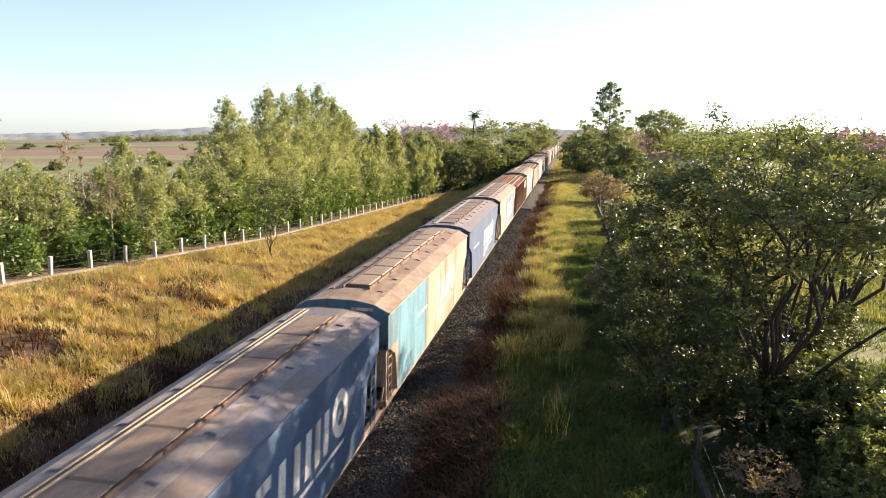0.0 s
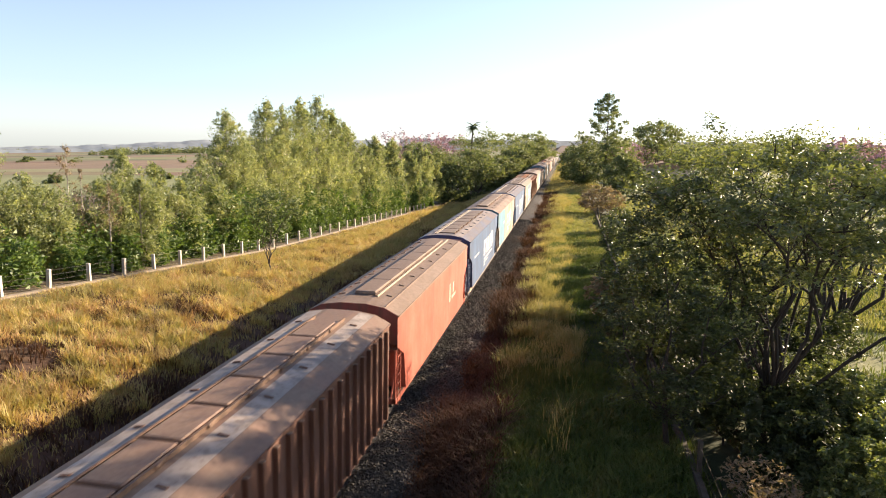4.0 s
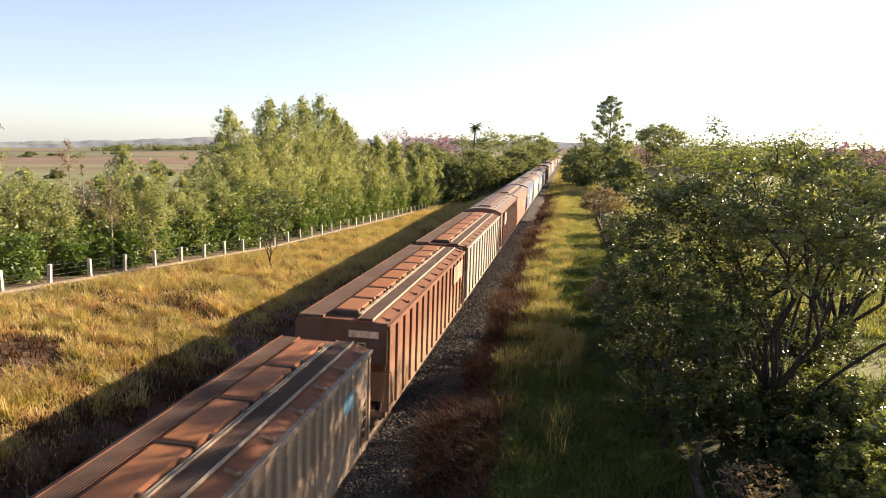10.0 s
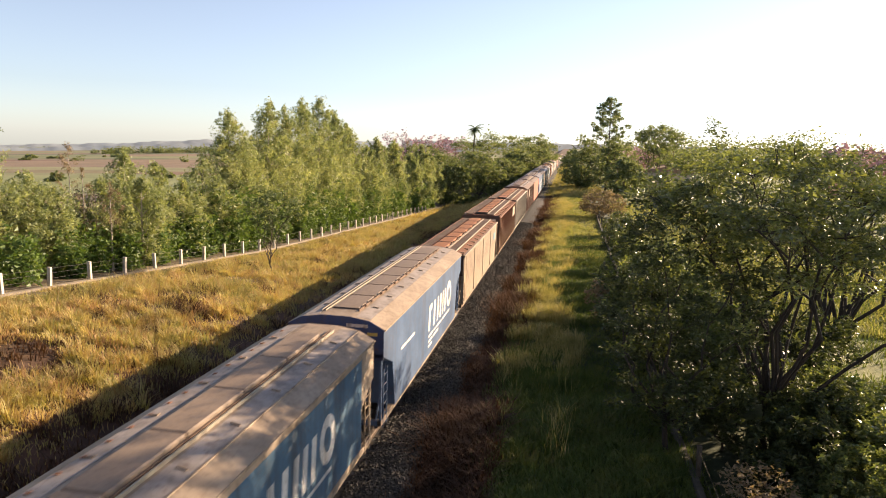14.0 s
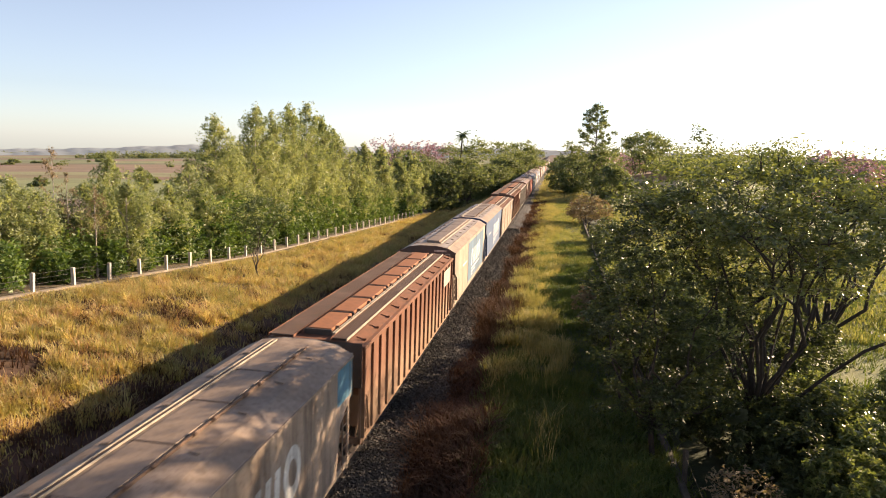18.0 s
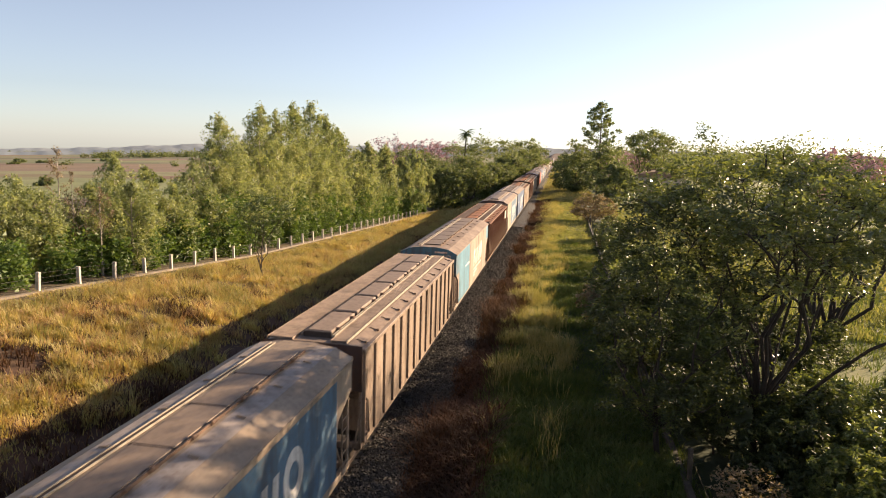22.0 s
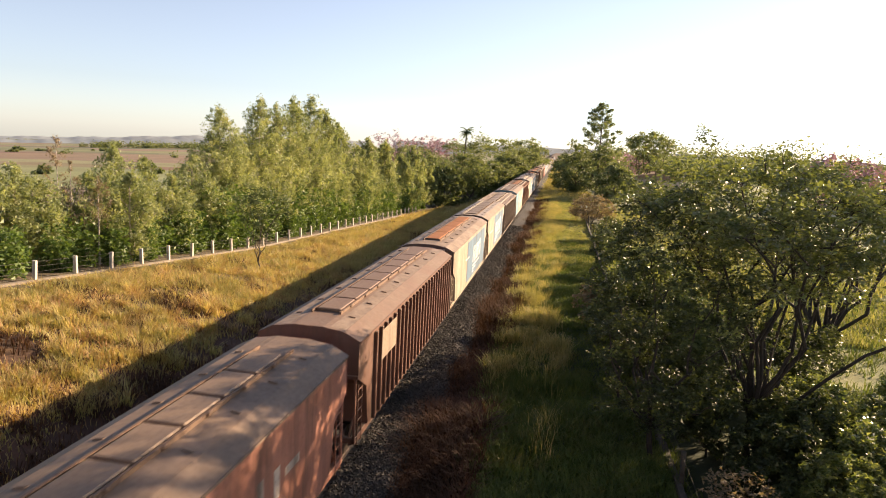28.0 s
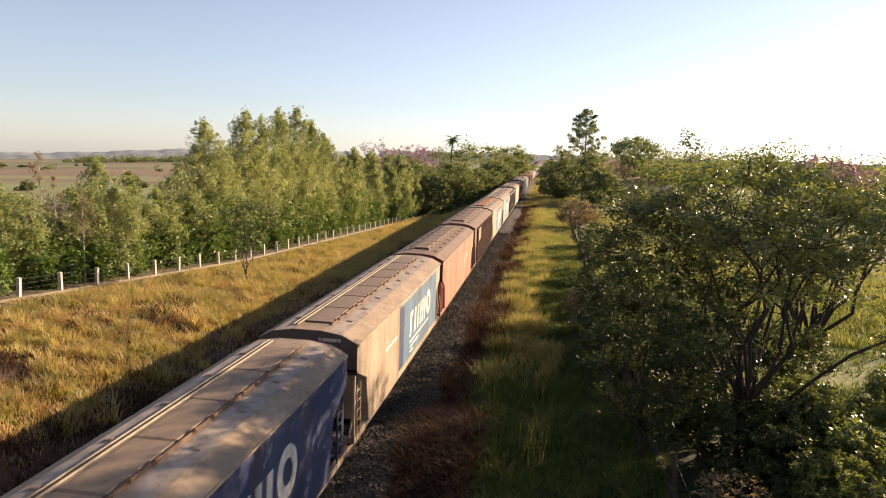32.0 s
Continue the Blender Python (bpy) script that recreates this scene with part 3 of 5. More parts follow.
def slim_tree(name, label, x, y, height, width, bark, leaves, n_leaf, leaf, seed, base=0.12, trunk_r=0.12, taper=1.0, per=28, cat="tree"):
    """A slim eucalyptus: one straight trunk, many rising branches, hanging leaves in small sprays, feathery outline."""
    rng = np.random.default_rng(seed)
    top = new(name)
    top.location = (x, y, float(ground_z(x, y)) - 0.1)
    lean = rng.normal(size=2) * 0.02 * height
    bm = bmesh.new()
    branch(bm, (0, 0, -0.2), (lean[0], lean[1], height * 0.96), trunk_r, trunk_r * 0.1, rng, 0.015, 6, 7)
    part("trunk", bm, bark, top)
    n = max(14, int(height * width * 0.85))
    h = base + (1 - base) * rng.random(n) ** 0.85
    f = (h - base) / (1 - base)
    prof = (0.65 + 0.35 * np.sin(np.clip(f * 3.2, 0, 1.57))) * (1 - f ** 1.4 * 0.96 * taper)
    a = rng.uniform(0, math.tau, n)
    r = width / 2 * prof * np.sqrt(rng.uniform(0.05, 1.0, n)) * rng.uniform(0.7, 1.22, n)
    # two side leaders stand beside the main one
    lead = rng.integers(0, 3, n)
    side = np.concatenate([[(0, 0, 1)], np.stack([rng.normal(size=2) * 0.16 * width, rng.normal(size=2) * 0.16 * width, rng.uniform(0.82, 0.95, 2)], -1)])[lead]
    r = r * (1 - 0.12 * f)
    bough = np.stack([lean[0] * h + side[:, 0] * f + r * np.cos(a), lean[1] * h + side[:, 1] * f + r * np.sin(a), height * h * side[:, 2]], -1)
    bough[:, 2] *= 0.96
    bough[0] = (lean[0], lean[1], height * 0.97)
    bough[1] = (lean[0], lean[1], height * 0.9)
    size = width * 0.135 * rng.uniform(0.5, 1.25, n) * (1 - 0.62 * f)
    k = max(3, n_leaf // per // n)
    o = rng.normal(size=(n * k, 3)).clip(-2.4, 2.4) * np.array([0.42, 0.42, 0.6])
    cs = np.repeat(bough, k, 0) + o * np.repeat(size, k)[:, None]
    cs = cs[cs[:, 2] > 0.4]
    cs = np.concatenate([bough, cs])
    for c in cs[:12]:
        bm = bmesh.new()
        c = Vector(c)
        branch(bm, (lean[0] * c.z / height, lean[1] * c.z / height, max(0.3, c.z - 0.55 * math.hypot(c.x, c.y) - 0.3)), c, trunk_r * 0.3, trunk_r * 0.06, rng, 0.06, 3, 4)
        part("limb", bm, bark, top)
    rad = width * 0.055 * rng.uniform(0.6, 1.5, len(cs)) * (1 - 0.6 * np.clip(cs[:, 2] / height, 0, 1) ** 2)
    part("crown", quads_mesh("crown", crown_leaves(rng, cs, rad, per, leaf, 0.6, 2.5, 1.2, True), leaves), leaves, top)
    tagged(top, label, cat)
    return top


def gum_tree(name, label, x, y, height, width, bark, leaves, n_leaf, leaf, seed, base=0.2, trunk_r=0.13, puff=0.42, shape=0.62):
    """A young eucalyptus: straight pale trunk, a pointed crown of many small leafy sprays on rising boughs, dark hollows between them."""
    rng = np.random.default_rng(seed)
    top = new(name)
    top.location = (x, y, float(ground_z(x, y)) - 0.1)
    lean = rng.normal(size=2) * 0.015 * height
    bm = bmesh.new()
    branch(bm, (0, 0, -0.2), (lean[0], lean[1], height * 0.95), trunk_r, trunk_r * 0.12, rng, 0.012, 7, 7)
    part("trunk", bm, bark, top)
    # boughs: lobes of the crown, each with its own bulge
    n = int(22 + height * 2.2)
    f = (np.arange(n) + rng.random(n)) / n
    h = base + (1 - base) * f ** 0.9
    prof = np.minimum(1.0, 0.6 + 1.6 * f) * np.clip(1 - f ** 2.2, 0, 1) ** shape + 0.03
    a = np.arange(n) * 2.4 + rng.normal(size=n) * 0.5
    out = width / 2 * prof * rng.uniform(0.55, 1.12, n)
    z = height * h * 0.97
    tips = np.stack([lean[0] * h + out * np.cos(a), lean[1] * h + out * np.sin(a), z], -1)
    roots = np.stack([lean[0] * h, lean[1] * h, z - out * 0.9 - 0.3], -1)
    roots[:, 2] = np.maximum(roots[:, 2], 0.4)
    for i in range(0, n, 2):
        bm = bmesh.new()
        branch(bm, roots[i], tips[i], trunk_r * 0.32, trunk_r * 0.06, rng, 0.06, 3, 4)
        part("limb", bm, bark, top)
    # sprays along each bough, thickest near its tip, and a slim spire at the top
    per = 26
    own = rng.choice(n, n_leaf // per, p=(prof + 0.08) / (prof + 0.08).sum())
    u = (1 - rng.random(len(own)) ** 1.5 * 0.75)[:, None]
    cs = roots[own] * (1 - u) + tips[own] * u
    cs = cs + rng.normal(size=cs.shape).clip(-1.9, 1.9) * (0.10 * width * (1 - 0.55 * f[own]))[:, None] * np.array([1, 1, 1.1])
    spire = np.stack([np.full(14, lean[0]) + rng.normal(size=14) * 0.10, np.full(14, lean[1]) + rng.normal(size=14) * 0.10, height * np.linspace(0.86, 0.985, 14)], -1)
    cs = np.concatenate([cs[cs[:, 2] > 0.4], spire])
    rad = puff * rng.uniform(0.45, 1.25, len(cs)) * (1 - 0.3 * np.clip(cs[:, 2] / height, 0, 1) ** 2)
    part("crown", quads_mesh("crown", crown_leaves(rng, cs, rad, per, leaf, 0.55, 2.3, 1.15, True), leaves), leaves, top)
    tagged(top, label, "tree")
    return top


def open_tree(name, label, x, y, height, width, bark, leaves, seed):
    """A tall thin-crowned tree: a clear leader with level boughs that end in separate tufts, sky between them."""
    rng = np.random.default_rng(seed)
    top = new(name)
    top.location = (x, y, float(ground_z(x, y)) - 0.1)
    bm = bmesh.new()
    branch(bm, (0, 0, -0.2), (0.2, 0, height * 0.98), 0.3, 0.05, rng, 0.01, 7, 7)
    part("trunk", bm, bark, top)
    cs = []
    n = 42
    for i in range(n):
        f = i / (n - 1)
        z = height * (0.5 + 0.49 * f)
        r = width / 2 * (0.06 + (1 - f) ** 0.75) * rng.uniform(0.3, 1.05)
        a = i * 2.4 + rng.normal() * 0.4
        tip = Vector((math.cos(a) * r, math.sin(a) * r, z + 0.25 * r))
        bm = bmesh.new()
        pts = branch(bm, (0, 0, z - 0.25 * r), tip, 0.08, 0.025, rng, 0.05, 3, 4)
        part("limb", bm, bark, top)
        cs.append(tuple(tip))
        if r > 1.6:
            cs.append(tuple(pts[2]))
    cs = np.array(cs)
    rad = rng.uniform(0.4, 0.95, len(cs))
    part("crown", quads_mesh("crown", crown_leaves(rng, cs, rad, 95, 0.24, 0.0, 1.7, 0.6, True), leaves), leaves, top)
    tagged(top, label, "tree")
    return top


def palm(x, y, height, seed):
    rng = np.random.default_rng(seed)
    top = new("palm_tree")
    top.location = (x, y, float(ground_z(x, y)) - 0.1)
    part("trunk", branch_bm((0, 0, -0.2), (0.3, 0.2, height * 0.9), 0.28, 0.2, rng), M_BARK, top)
    for k in range(18):
        a = math.tau * k / 18 + rng.normal() * 0.1
        up = rng.uniform(-0.2, 1.7)
        q = []
        ln = height * 0.12
        for i in range(22):
            u = i / 21
            cx, cz = ln * u, ln * (up * u - 0.8 * u * u)
            c = np.array([0.3 + math.cos(a) * cx, 0.2 + math.sin(a) * cx, height * 0.9 + cz])
            s = np.array([-math.sin(a), math.cos(a), 0])
            l = 0.8 * (1 - 0.5 * u)
            d = np.array([math.cos(a), math.sin(a), -0.6]) * 0.12
            for sg in (-1, 1):
                tipp = c + s * sg * l + np.array([0, 0, -0.35 * l])
                q.append([c, c + d, tipp + d * 0.6, tipp])
        part("frond", quads_mesh("frond", np.array(q), M_DARK), M_DARK, top)
    tagged(top, "tall feathery palm rising above the far woods", "palm")


def branch_bm(a, b, r0, r1, rng):
    bm = bmesh.new()
    branch(bm, a, b, r0, r1, rng, 0.02, 6, 8)
    return bm


def at(az, dist):
    """A place on the ground, by its bearing from the camera's stand and its distance."""
    return EYE.x + dist * math.sin(radians(az)), dist * math.cos(radians(az))


def tall(az, dist, el):
    """The height of what stands there and reaches up to the given angle."""
    x, y = at(az, dist)
    return EYE.z + dist * math.tan(radians(el)) - float(ground_z(x, y))


def build_plants():
    rng = np.random.default_rng(3)
    # tall eucalyptus row behind the left fence: bearing, distance, top, width
    row = [(-27.8, 70, 2.25, 5.4), (-26.3, 73, -0.2, 5.0), (-25.0, 77, 3.15, 6.2), (-23.6, 81, 2.65, 6.2), (-22.3, 86, 3.35, 6.0), (-20.85, 91, 3.4, 6.8), (-19.7, 96, 2.4, 6.6), (-18.6, 101, 1.45, 6.6), (-17.2, 108, -0.35, 6.0),
           (-16.2, 116, 0.3, 6.2), (-14.7, 126, 0.15, 6.4), (-13.2, 139, -0.9, 6.6), (-12.2, 149, -0.15, 6.6), (-11.5, 158, -1.2, 6.4), (-29.9, 65, -1.75, 5.2), (-31.4, 61, -3.3, 4.4), (-33.3, 59, -2.0, 3.0), (-35.6, 56, -1.15, 4.2), (-34.4, 54, -3.2, 4.6), (-37.4, 53, -3.3, 4.8), (-41.9, 49, -2.9, 4.4), (-43.8, 48, -2.6, 4.6), (-40.2, 50, -3.9, 4.2), (-28.9, 66, -3.6, 4.6)]
    for i, (az, d, el, w) in enumerate(row):
        x, y = at(az, d)
        big = az > -28.5
        t = gum_tree("eucalyptus_tree", "tall green eucalyptus with a pale trunk behind the fence" if big else "young bushy eucalyptus with a pale trunk behind the fence", x, y, tall(az, d, el), w, M_BARK_PALE, M_EUCA, 23000 if big else 11000, 0.054 + 0.0007 * d, 100 + i, 0.16 if big else 0.22, 0.14, 0.56 if big else 0.48)
        tagged(t, group="row of eucalyptus")
    for i, (az, d, el) in enumerate([(-39.3, 52, -0.6), (-38.4, 52, -2.4), (-43.4, 50, 2.4), (-36.6, 51, -3.6)]):
        x, y = at(az, d)
        slim_tree("sparse_tree", "thin half-bare tree with reddish twigs behind the fence", x, y, tall(az, d, el), 3.6, M_BARK_PALE, M_TWIG if i in (0, 1, 3) else M_EUCA, 1100, 0.06, 140 + i, 0.4, 0.085, 1.0, 3)
    pl = []
    for y in np.linspace(22, 152, 95):
        pl.append((-23.0 - 1.8 * rng.random(), y + rng.normal() * 0.7))
    shrub_mass("undergrowth", "dense fresh green undergrowth behind the fence", pl, rng.uniform(1.2, 3.2, len(pl)), M_LUSH, 80000, 0.14, 8, 1.0)
    pl = [(-26.5 - 3.0 * rng.random(), y + rng.normal() * 0.8) for y in np.linspace(24, 150, 80)]
    shrub_mass("back_undergrowth", "dark dense thicket behind the fence and trees", pl, rng.uniform(3.0, 4.6, len(pl)), M_DARK, 60000, 0.17, 28, 0.9)
    pl = [(-23.4 - 2.4 * rng.random(), y + rng.normal() * 0.8) for y in np.linspace(52, 152, 60)]
    shrub_mass("tall_undergrowth", "tall leafy green undergrowth at the foot of the trees", pl, rng.uniform(2.8, 5.4, len(pl)), M_LUSH, 60000, 0.17, 29, 0.75)
    pl = [(12.0 + 2.2 * rng.random(), y) for y in np.linspace(26.5, 43, 26)]
    shrub_mass("thicket", "dark tangled thicket along the old fence", pl, rng.uniform(2.2, 4.2, len(pl)), M_DARK, 40000, 0.09, 27, 0.75)
    # sapling on the bank
    spreading_tree("sapling", "small forked sapling with thin foliage on the grassy bank", -14.2, 46.3, 6.2, 2.3, M_BARK, M_DARK, 3200, 0.09, 15, 0.5, 7, 6, 0.07, 0.6)
    # large glossy-leaved trees on the right
    spreading_tree("broadleaf_tree", "large spreading tree with dark glossy leaves beside the line", 13.95, 23.4, 10.25, 5.3, M_BARK_DARK, M_BUSH, 36000, 0.068, 21, 0.56, 17, 9, 0.15, 0.5, fill=0.75, clump=0.088, shoots=45, gap=0.4)
    spreading_tree("broadleaf_tree", "leaning dark glossy tree reaching over the verge", 10.7, 22.4, 9.5, 2.7, M_BARK_DARK, M_VINE_SHADE, 18000, 0.066, 22, 0.12, 14, 7, 0.11, 0.5, fill=0.7, clump=0.13, shoots=25, gap=0.2)
    spreading_tree("broadleaf_tree", "dark glossy tree behind the verge bushes", 19.4, 33.5, 9.9, 4.6, M_BARK_DARK, M_BUSH, 8500, 0.07, 23, 0.72, 15, 7, 0.2, 0.6, fill=0.4, clump=0.12, shoots=40)
    for i, (x, y, h, r) in enumerate([(12.6, 38.0, 5.4, 2.4), (12.9, 43.0, 4.8, 2.2), (12.4, 47.0, 3.2, 2.0), (12.6, 52.0, 3.4, 2.0), (12.3, 57.0, 2.8, 1.8), (12.6, 62.5, 3.0, 1.8), (12.2, 70.0, 2.6, 1.8), (12.8, 79.0, 3.0, 2.0)]):
        spreading_tree("shrub", "dark leafy shrub along the old fence", x, y, h, r, M_BARK, M_BUSH, 6000, 0.085, 90 + i, 0.04, 8, 5, 0.09, 0.9, "shrub")
    for i, (x, y, h, r) in enumerate([(11.2, 33.2, 5.6, 2.0)]):
        spreading_tree("broadleaf_tree", "lower dark glossy tree behind the verge thicket", x, y, h, r, M_BARK, M_BUSH, 12000, 0.085, 120 + i, 0.15, 10, 6, 0.15, 0.8, fill=0.8)
    # an unseen tall tree, added behind the verge to dapple the near wagons
    spreading_tree("shade_tree", "very tall open-crowned tree added out of view for dappled shade", 28.4, 32.6, 19.0, 3.4, M_BARK, M_BUSH, 3600, 0.14, 26, 0.86, 11, 6, 0.3, 0.5, fill=0.6, clump=0.15)
    # sunlit shrubs get the pale leaf tone, shaded ones the darkened one
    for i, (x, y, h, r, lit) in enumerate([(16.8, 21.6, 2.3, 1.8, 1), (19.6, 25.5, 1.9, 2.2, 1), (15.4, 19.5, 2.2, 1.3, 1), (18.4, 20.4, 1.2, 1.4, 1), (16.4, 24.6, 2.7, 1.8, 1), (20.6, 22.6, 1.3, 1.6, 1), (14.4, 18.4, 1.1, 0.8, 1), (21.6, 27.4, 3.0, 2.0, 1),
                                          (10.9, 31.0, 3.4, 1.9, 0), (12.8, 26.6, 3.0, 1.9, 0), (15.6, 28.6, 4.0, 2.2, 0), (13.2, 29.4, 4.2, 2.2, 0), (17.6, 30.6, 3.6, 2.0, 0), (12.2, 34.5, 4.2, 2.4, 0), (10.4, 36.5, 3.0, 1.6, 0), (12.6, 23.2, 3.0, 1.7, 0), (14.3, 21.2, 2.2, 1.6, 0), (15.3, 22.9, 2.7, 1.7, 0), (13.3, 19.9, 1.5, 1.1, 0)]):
        spreading_tree("shrub", "fresh green leafy shrub beside the large tree" if lit else "dense shrub in dark shade tones under the large tree", x, y, h, r, M_BARK_DARK, M_SHRUB if lit else M_VINE_SHADE, 7000, 0.075, 30 + i, 0.05, 7, 5, 0.05, 0.9, "shrub")
    spreading_tree("dry_shrub", "bare greyish dry shrub beside the far verge", 12.0, 100.0, 4.2, 3.6, M_BARK, M_TWIG, 3500, 0.16, 37, 0.1, 9, 7, 0.08, 0.9, "shrub")
    spreading_tree("dry_shrub", "tangle of pale dry stems by the old fence", 12.6, 18.9, 1.5, 1.2, M_BARK_PALE, M_TWIG, 90, 0.06, 39, 0.1, 12, 5, 0.022, 0.9, "shrub")
    spreading_tree("dry_shrub", "pale dry shrub at the foot of the tree", 9.6, 39.5, 2.6, 1.4, M_BARK, M_TWIG, 1500, 0.12, 38, 0.1, 7, 5, 0.05, 0.9, "shrub")
    # far woods on the left of the line: bearing, distance, top, radius
    for i, (az, d, el, r) in enumerate([(-9.6, 165, -1.4, 6), (-7.4, 172, -0.5, 7), (-5.4, 180, -1.0, 6), (-4.0, 205, -0.2, 6), (-2.9, 230, 0.1, 6), (-6.6, 215, 1.1, 9), (-4.6, 235, 0.9, 9), (-3.0, 262, 1.0, 8), (-8.8, 225, 0.5, 9), (-10.8, 190, -0.6, 7), (-2.2, 300, 0.3, 7), (-12.2, 235, 0.0, 9)]):
        x, y = at(az, d)
        t = spreading_tree("far_tree", "dark green broadleaf tree far along the line", x, y, tall(az, d, el), r, M_BARK, M_WOODS, 7500, 0.30, 40 + i, 0.0, 9, 3, 0.2, 0.36, fill=0.9, clump=0.24)
        tagged(t, group="woods along the line")
    palm(*at(-8.0, 212), tall(-8.0, 212, 1.75), 5)
    for i, (az, d, el, r) in enumerate([(-14.6, 260, 0.9, 9), (-13.0, 255, 0.5, 8), (-11.0, 250, 0.75, 7), (-9.9, 262, 0.6, 8), (5.2, 210, 0.2, 7), (20.3, 120, 0.9, 5), (22.0, 110, 0.5, 5)]):
        x, y = at(az, d)
        spreading_tree("blossoming_tree", "pink blossoming tree far off among the woods", x, y, tall(az, d, el), r, M_BARK, M_PINK, 2200, 0.34, 60 + i, 0.25, 9, 6, 0.22, 0.6)
    # right of the line, far
    x, y = at(2.75, 165)
    open_tree("tall_tree", "tall open-crowned tree far along the line", *at(3.0, 165), tall(3.0, 165, 4.0), 12.5, M_BARK, M_WOODS, 71)
    for i, (az, d, el, r) in enumerate([(1.4, 168, 0.9, 5.5), (3.6, 160, 0.7, 5.5), (0.6, 185, -0.2, 4.5), (4.6, 150, -0.8, 4.5)]):
        x, y = at(az, d)
        spreading_tree("far_tree", "dark rounded tree beside the far line", x, y, tall(az, d, el), r, M_BARK, M_WOODS, 6000, 0.28, 72 + i, 0.0, 8, 4, 0.22, 0.5, fill=0.9, clump=0.22)
    x, y = at(6.9, 190)
    spreading_tree("umbrella_tree", "wide flat-crowned tree far behind the bushes", x, y, tall(6.9, 190, 1.85), 6.6, M_BARK, M_WOODS, 5500, 0.28, 80, 0.6, 12, 5, 0.3, 0.45, fill=1.2, clump=0.2)
    # hedges and tree lines on the plain
    hl, hh = [], []
    for az0, az1, d, h in ((-37.5, -26.0, 1250, 9), (-48, -24, 2400, 9), (-29, -24, 950, 7), (3.2, 34, 420, 14), (3.4, 34, 330, 10), (4, 18, 370, 13)):
        for az in np.linspace(az0, az1, int((az1 - az0) * (9 if d > 1000 or az0 > 0 else 4))):
            dd = d * rng.uniform(0.96, 1.05)
            if math.sin(az * 5.1 + d) + math.sin(az * 2.3 + d * 0.7) < -0.5:
                continue
            hl.append(at(az + rng.normal() * 0.15, dd))
            hh.append(h * rng.uniform(0.5, 1.2))
    # single bushes and copses strewn over the fields
    for k in range(26):
        az, d = rng.uniform(-47, -25), rng.uniform(240, 950)
        for j in range(int(rng.integers(1, 6))):
            hl.append(at(az + rng.normal() * 0.35, d * (1 + rng.normal() * 0.012)))
            hh.append(math.exp(rng.normal() * 0.6) * 1.15)
    away = np.array([y for x, y in hl]) > 560
    hl, hh = np.array(hl), np.array(hh)
    shrub_mass("far_hedges", "dark hedges and tree lines on the distant plain", hl[away], hh[away], M_WOODS, 30000, 1.5, 18, 3.0)
    shrub_mass("field_bushes", "dark bushes along the field edges", hl[~away], hh[~away], M_WOODS, 40000, 0.75, 31, 1.6)
    # grass: tussocks over a short sward on the bank, thinning to bare red soil at its foot
    thin = np.random.default_rng(77)

    def bank(n, y1, seed, power):
        p = scatter(n, -21.0, -4.0, 11, y1, seed, power)
        keep = smooth01((-p[:, 0] - 7.6) / 2.6)
        p = p[thin.random(len(p)) < 0.07 + 0.93 * keep]
        return p[np.hypot((p[:, 0] + 12.9) / 1.3, (p[:, 1] - 21.4) / 1.5) > 1]
    a = bank(15500, 128, 1, 1.7)
    grass("dry_grass", "short golden dry grass on the bank", M_GOLD, a, 0.16 + 0.22 * patchy(a, 1.3, 2), 11, 10, 0.017, 0.6, 0.2, 30.0)
    a = bank(5200, 118, 46, 1.55)
    a = a[patchy(a, 1.1, 33) > 0.12]
    grass("tall_clumps", "tall rough tussocks of golden grass on the bank", M_GOLD, a, 0.34 + 0.62 * patchy(a, 2.4, 12) ** 1.5, 19, 46, 0.014, 0.85, 0.15, 34.0, 0.5)
    a = bank(2300, 118, 41, 1.5)
    a = a[(patchy(a, 0.45, 6) > 0.5) | (a[:, 0] < -17.5)]
    grass("bank_green_grass", "yellow-green grass tussocks on the bank", M_STRAW, a, 0.40 + 0.5 * patchy(a, 1.2, 22), 17, 34, 0.015, 0.6, 0.18, 34.0, 0.8)
    a = scatter(6500, -20.0, -3.2, 11, 110, 42, 1.5)
    red = (patchy(a, 0.9, 9) > 0.8) | ((a[:, 0] > -8.6) & (thin.random(len(a)) < 0.6)) | (np.hypot((a[:, 0] + 12.9) / 2.2, (a[:, 1] - 21.4) / 2.6) < 1)
    a = a[red]
    grass("bank_red_grass", "reddish dead grass patches on the bank", M_WEED, a, 0.25 + 0.4 * patchy(a, 1.2, 23), 18, 12, 0.018, 0.8, 0.15)
    a = bank(1500, 105, 53, 1.5)
    a = a[(patchy(a, 1.0, 35) > 0.62) & (a[:, 0] > -18.0)]
    grass("pink_straw_grass", "withered pinkish straw tussocks on the bank", M_PINKSTRAW, a, 0.30 + 0.4 * patchy(a, 1.4, 25), 23, 40, 0.013, 0.9, 0.2, 34.0, 0.5)
    a = scatter(2600, -20.5, -7.5, 112, 185, 54, 1.1)
    grass("far_bank_grass", "tall golden grass on the far bank", M_GOLD, a, 0.6 + 0.7 * patchy(a, 0.8, 26), 24, 16, 0.035, 0.7, 0.3, 0.0, 0.6)
    # verge: green near the bridge, a strip of tall yellow grass, a mown-looking bright stretch farther on
    b = scatter(15000, 4.2, 11.3, 13, 75, 2, 1.5)
    grass("green_grass", "fresh green grass strip beside the track", M_GREEN, b, 0.16 + 0.38 * patchy(b, 0.5, 3), 12, 9, 0.016, 0.7, 0.15, 26.0)
    b = scatter(7000, 4.6, 11.6, 62, 190, 52, 1.2)
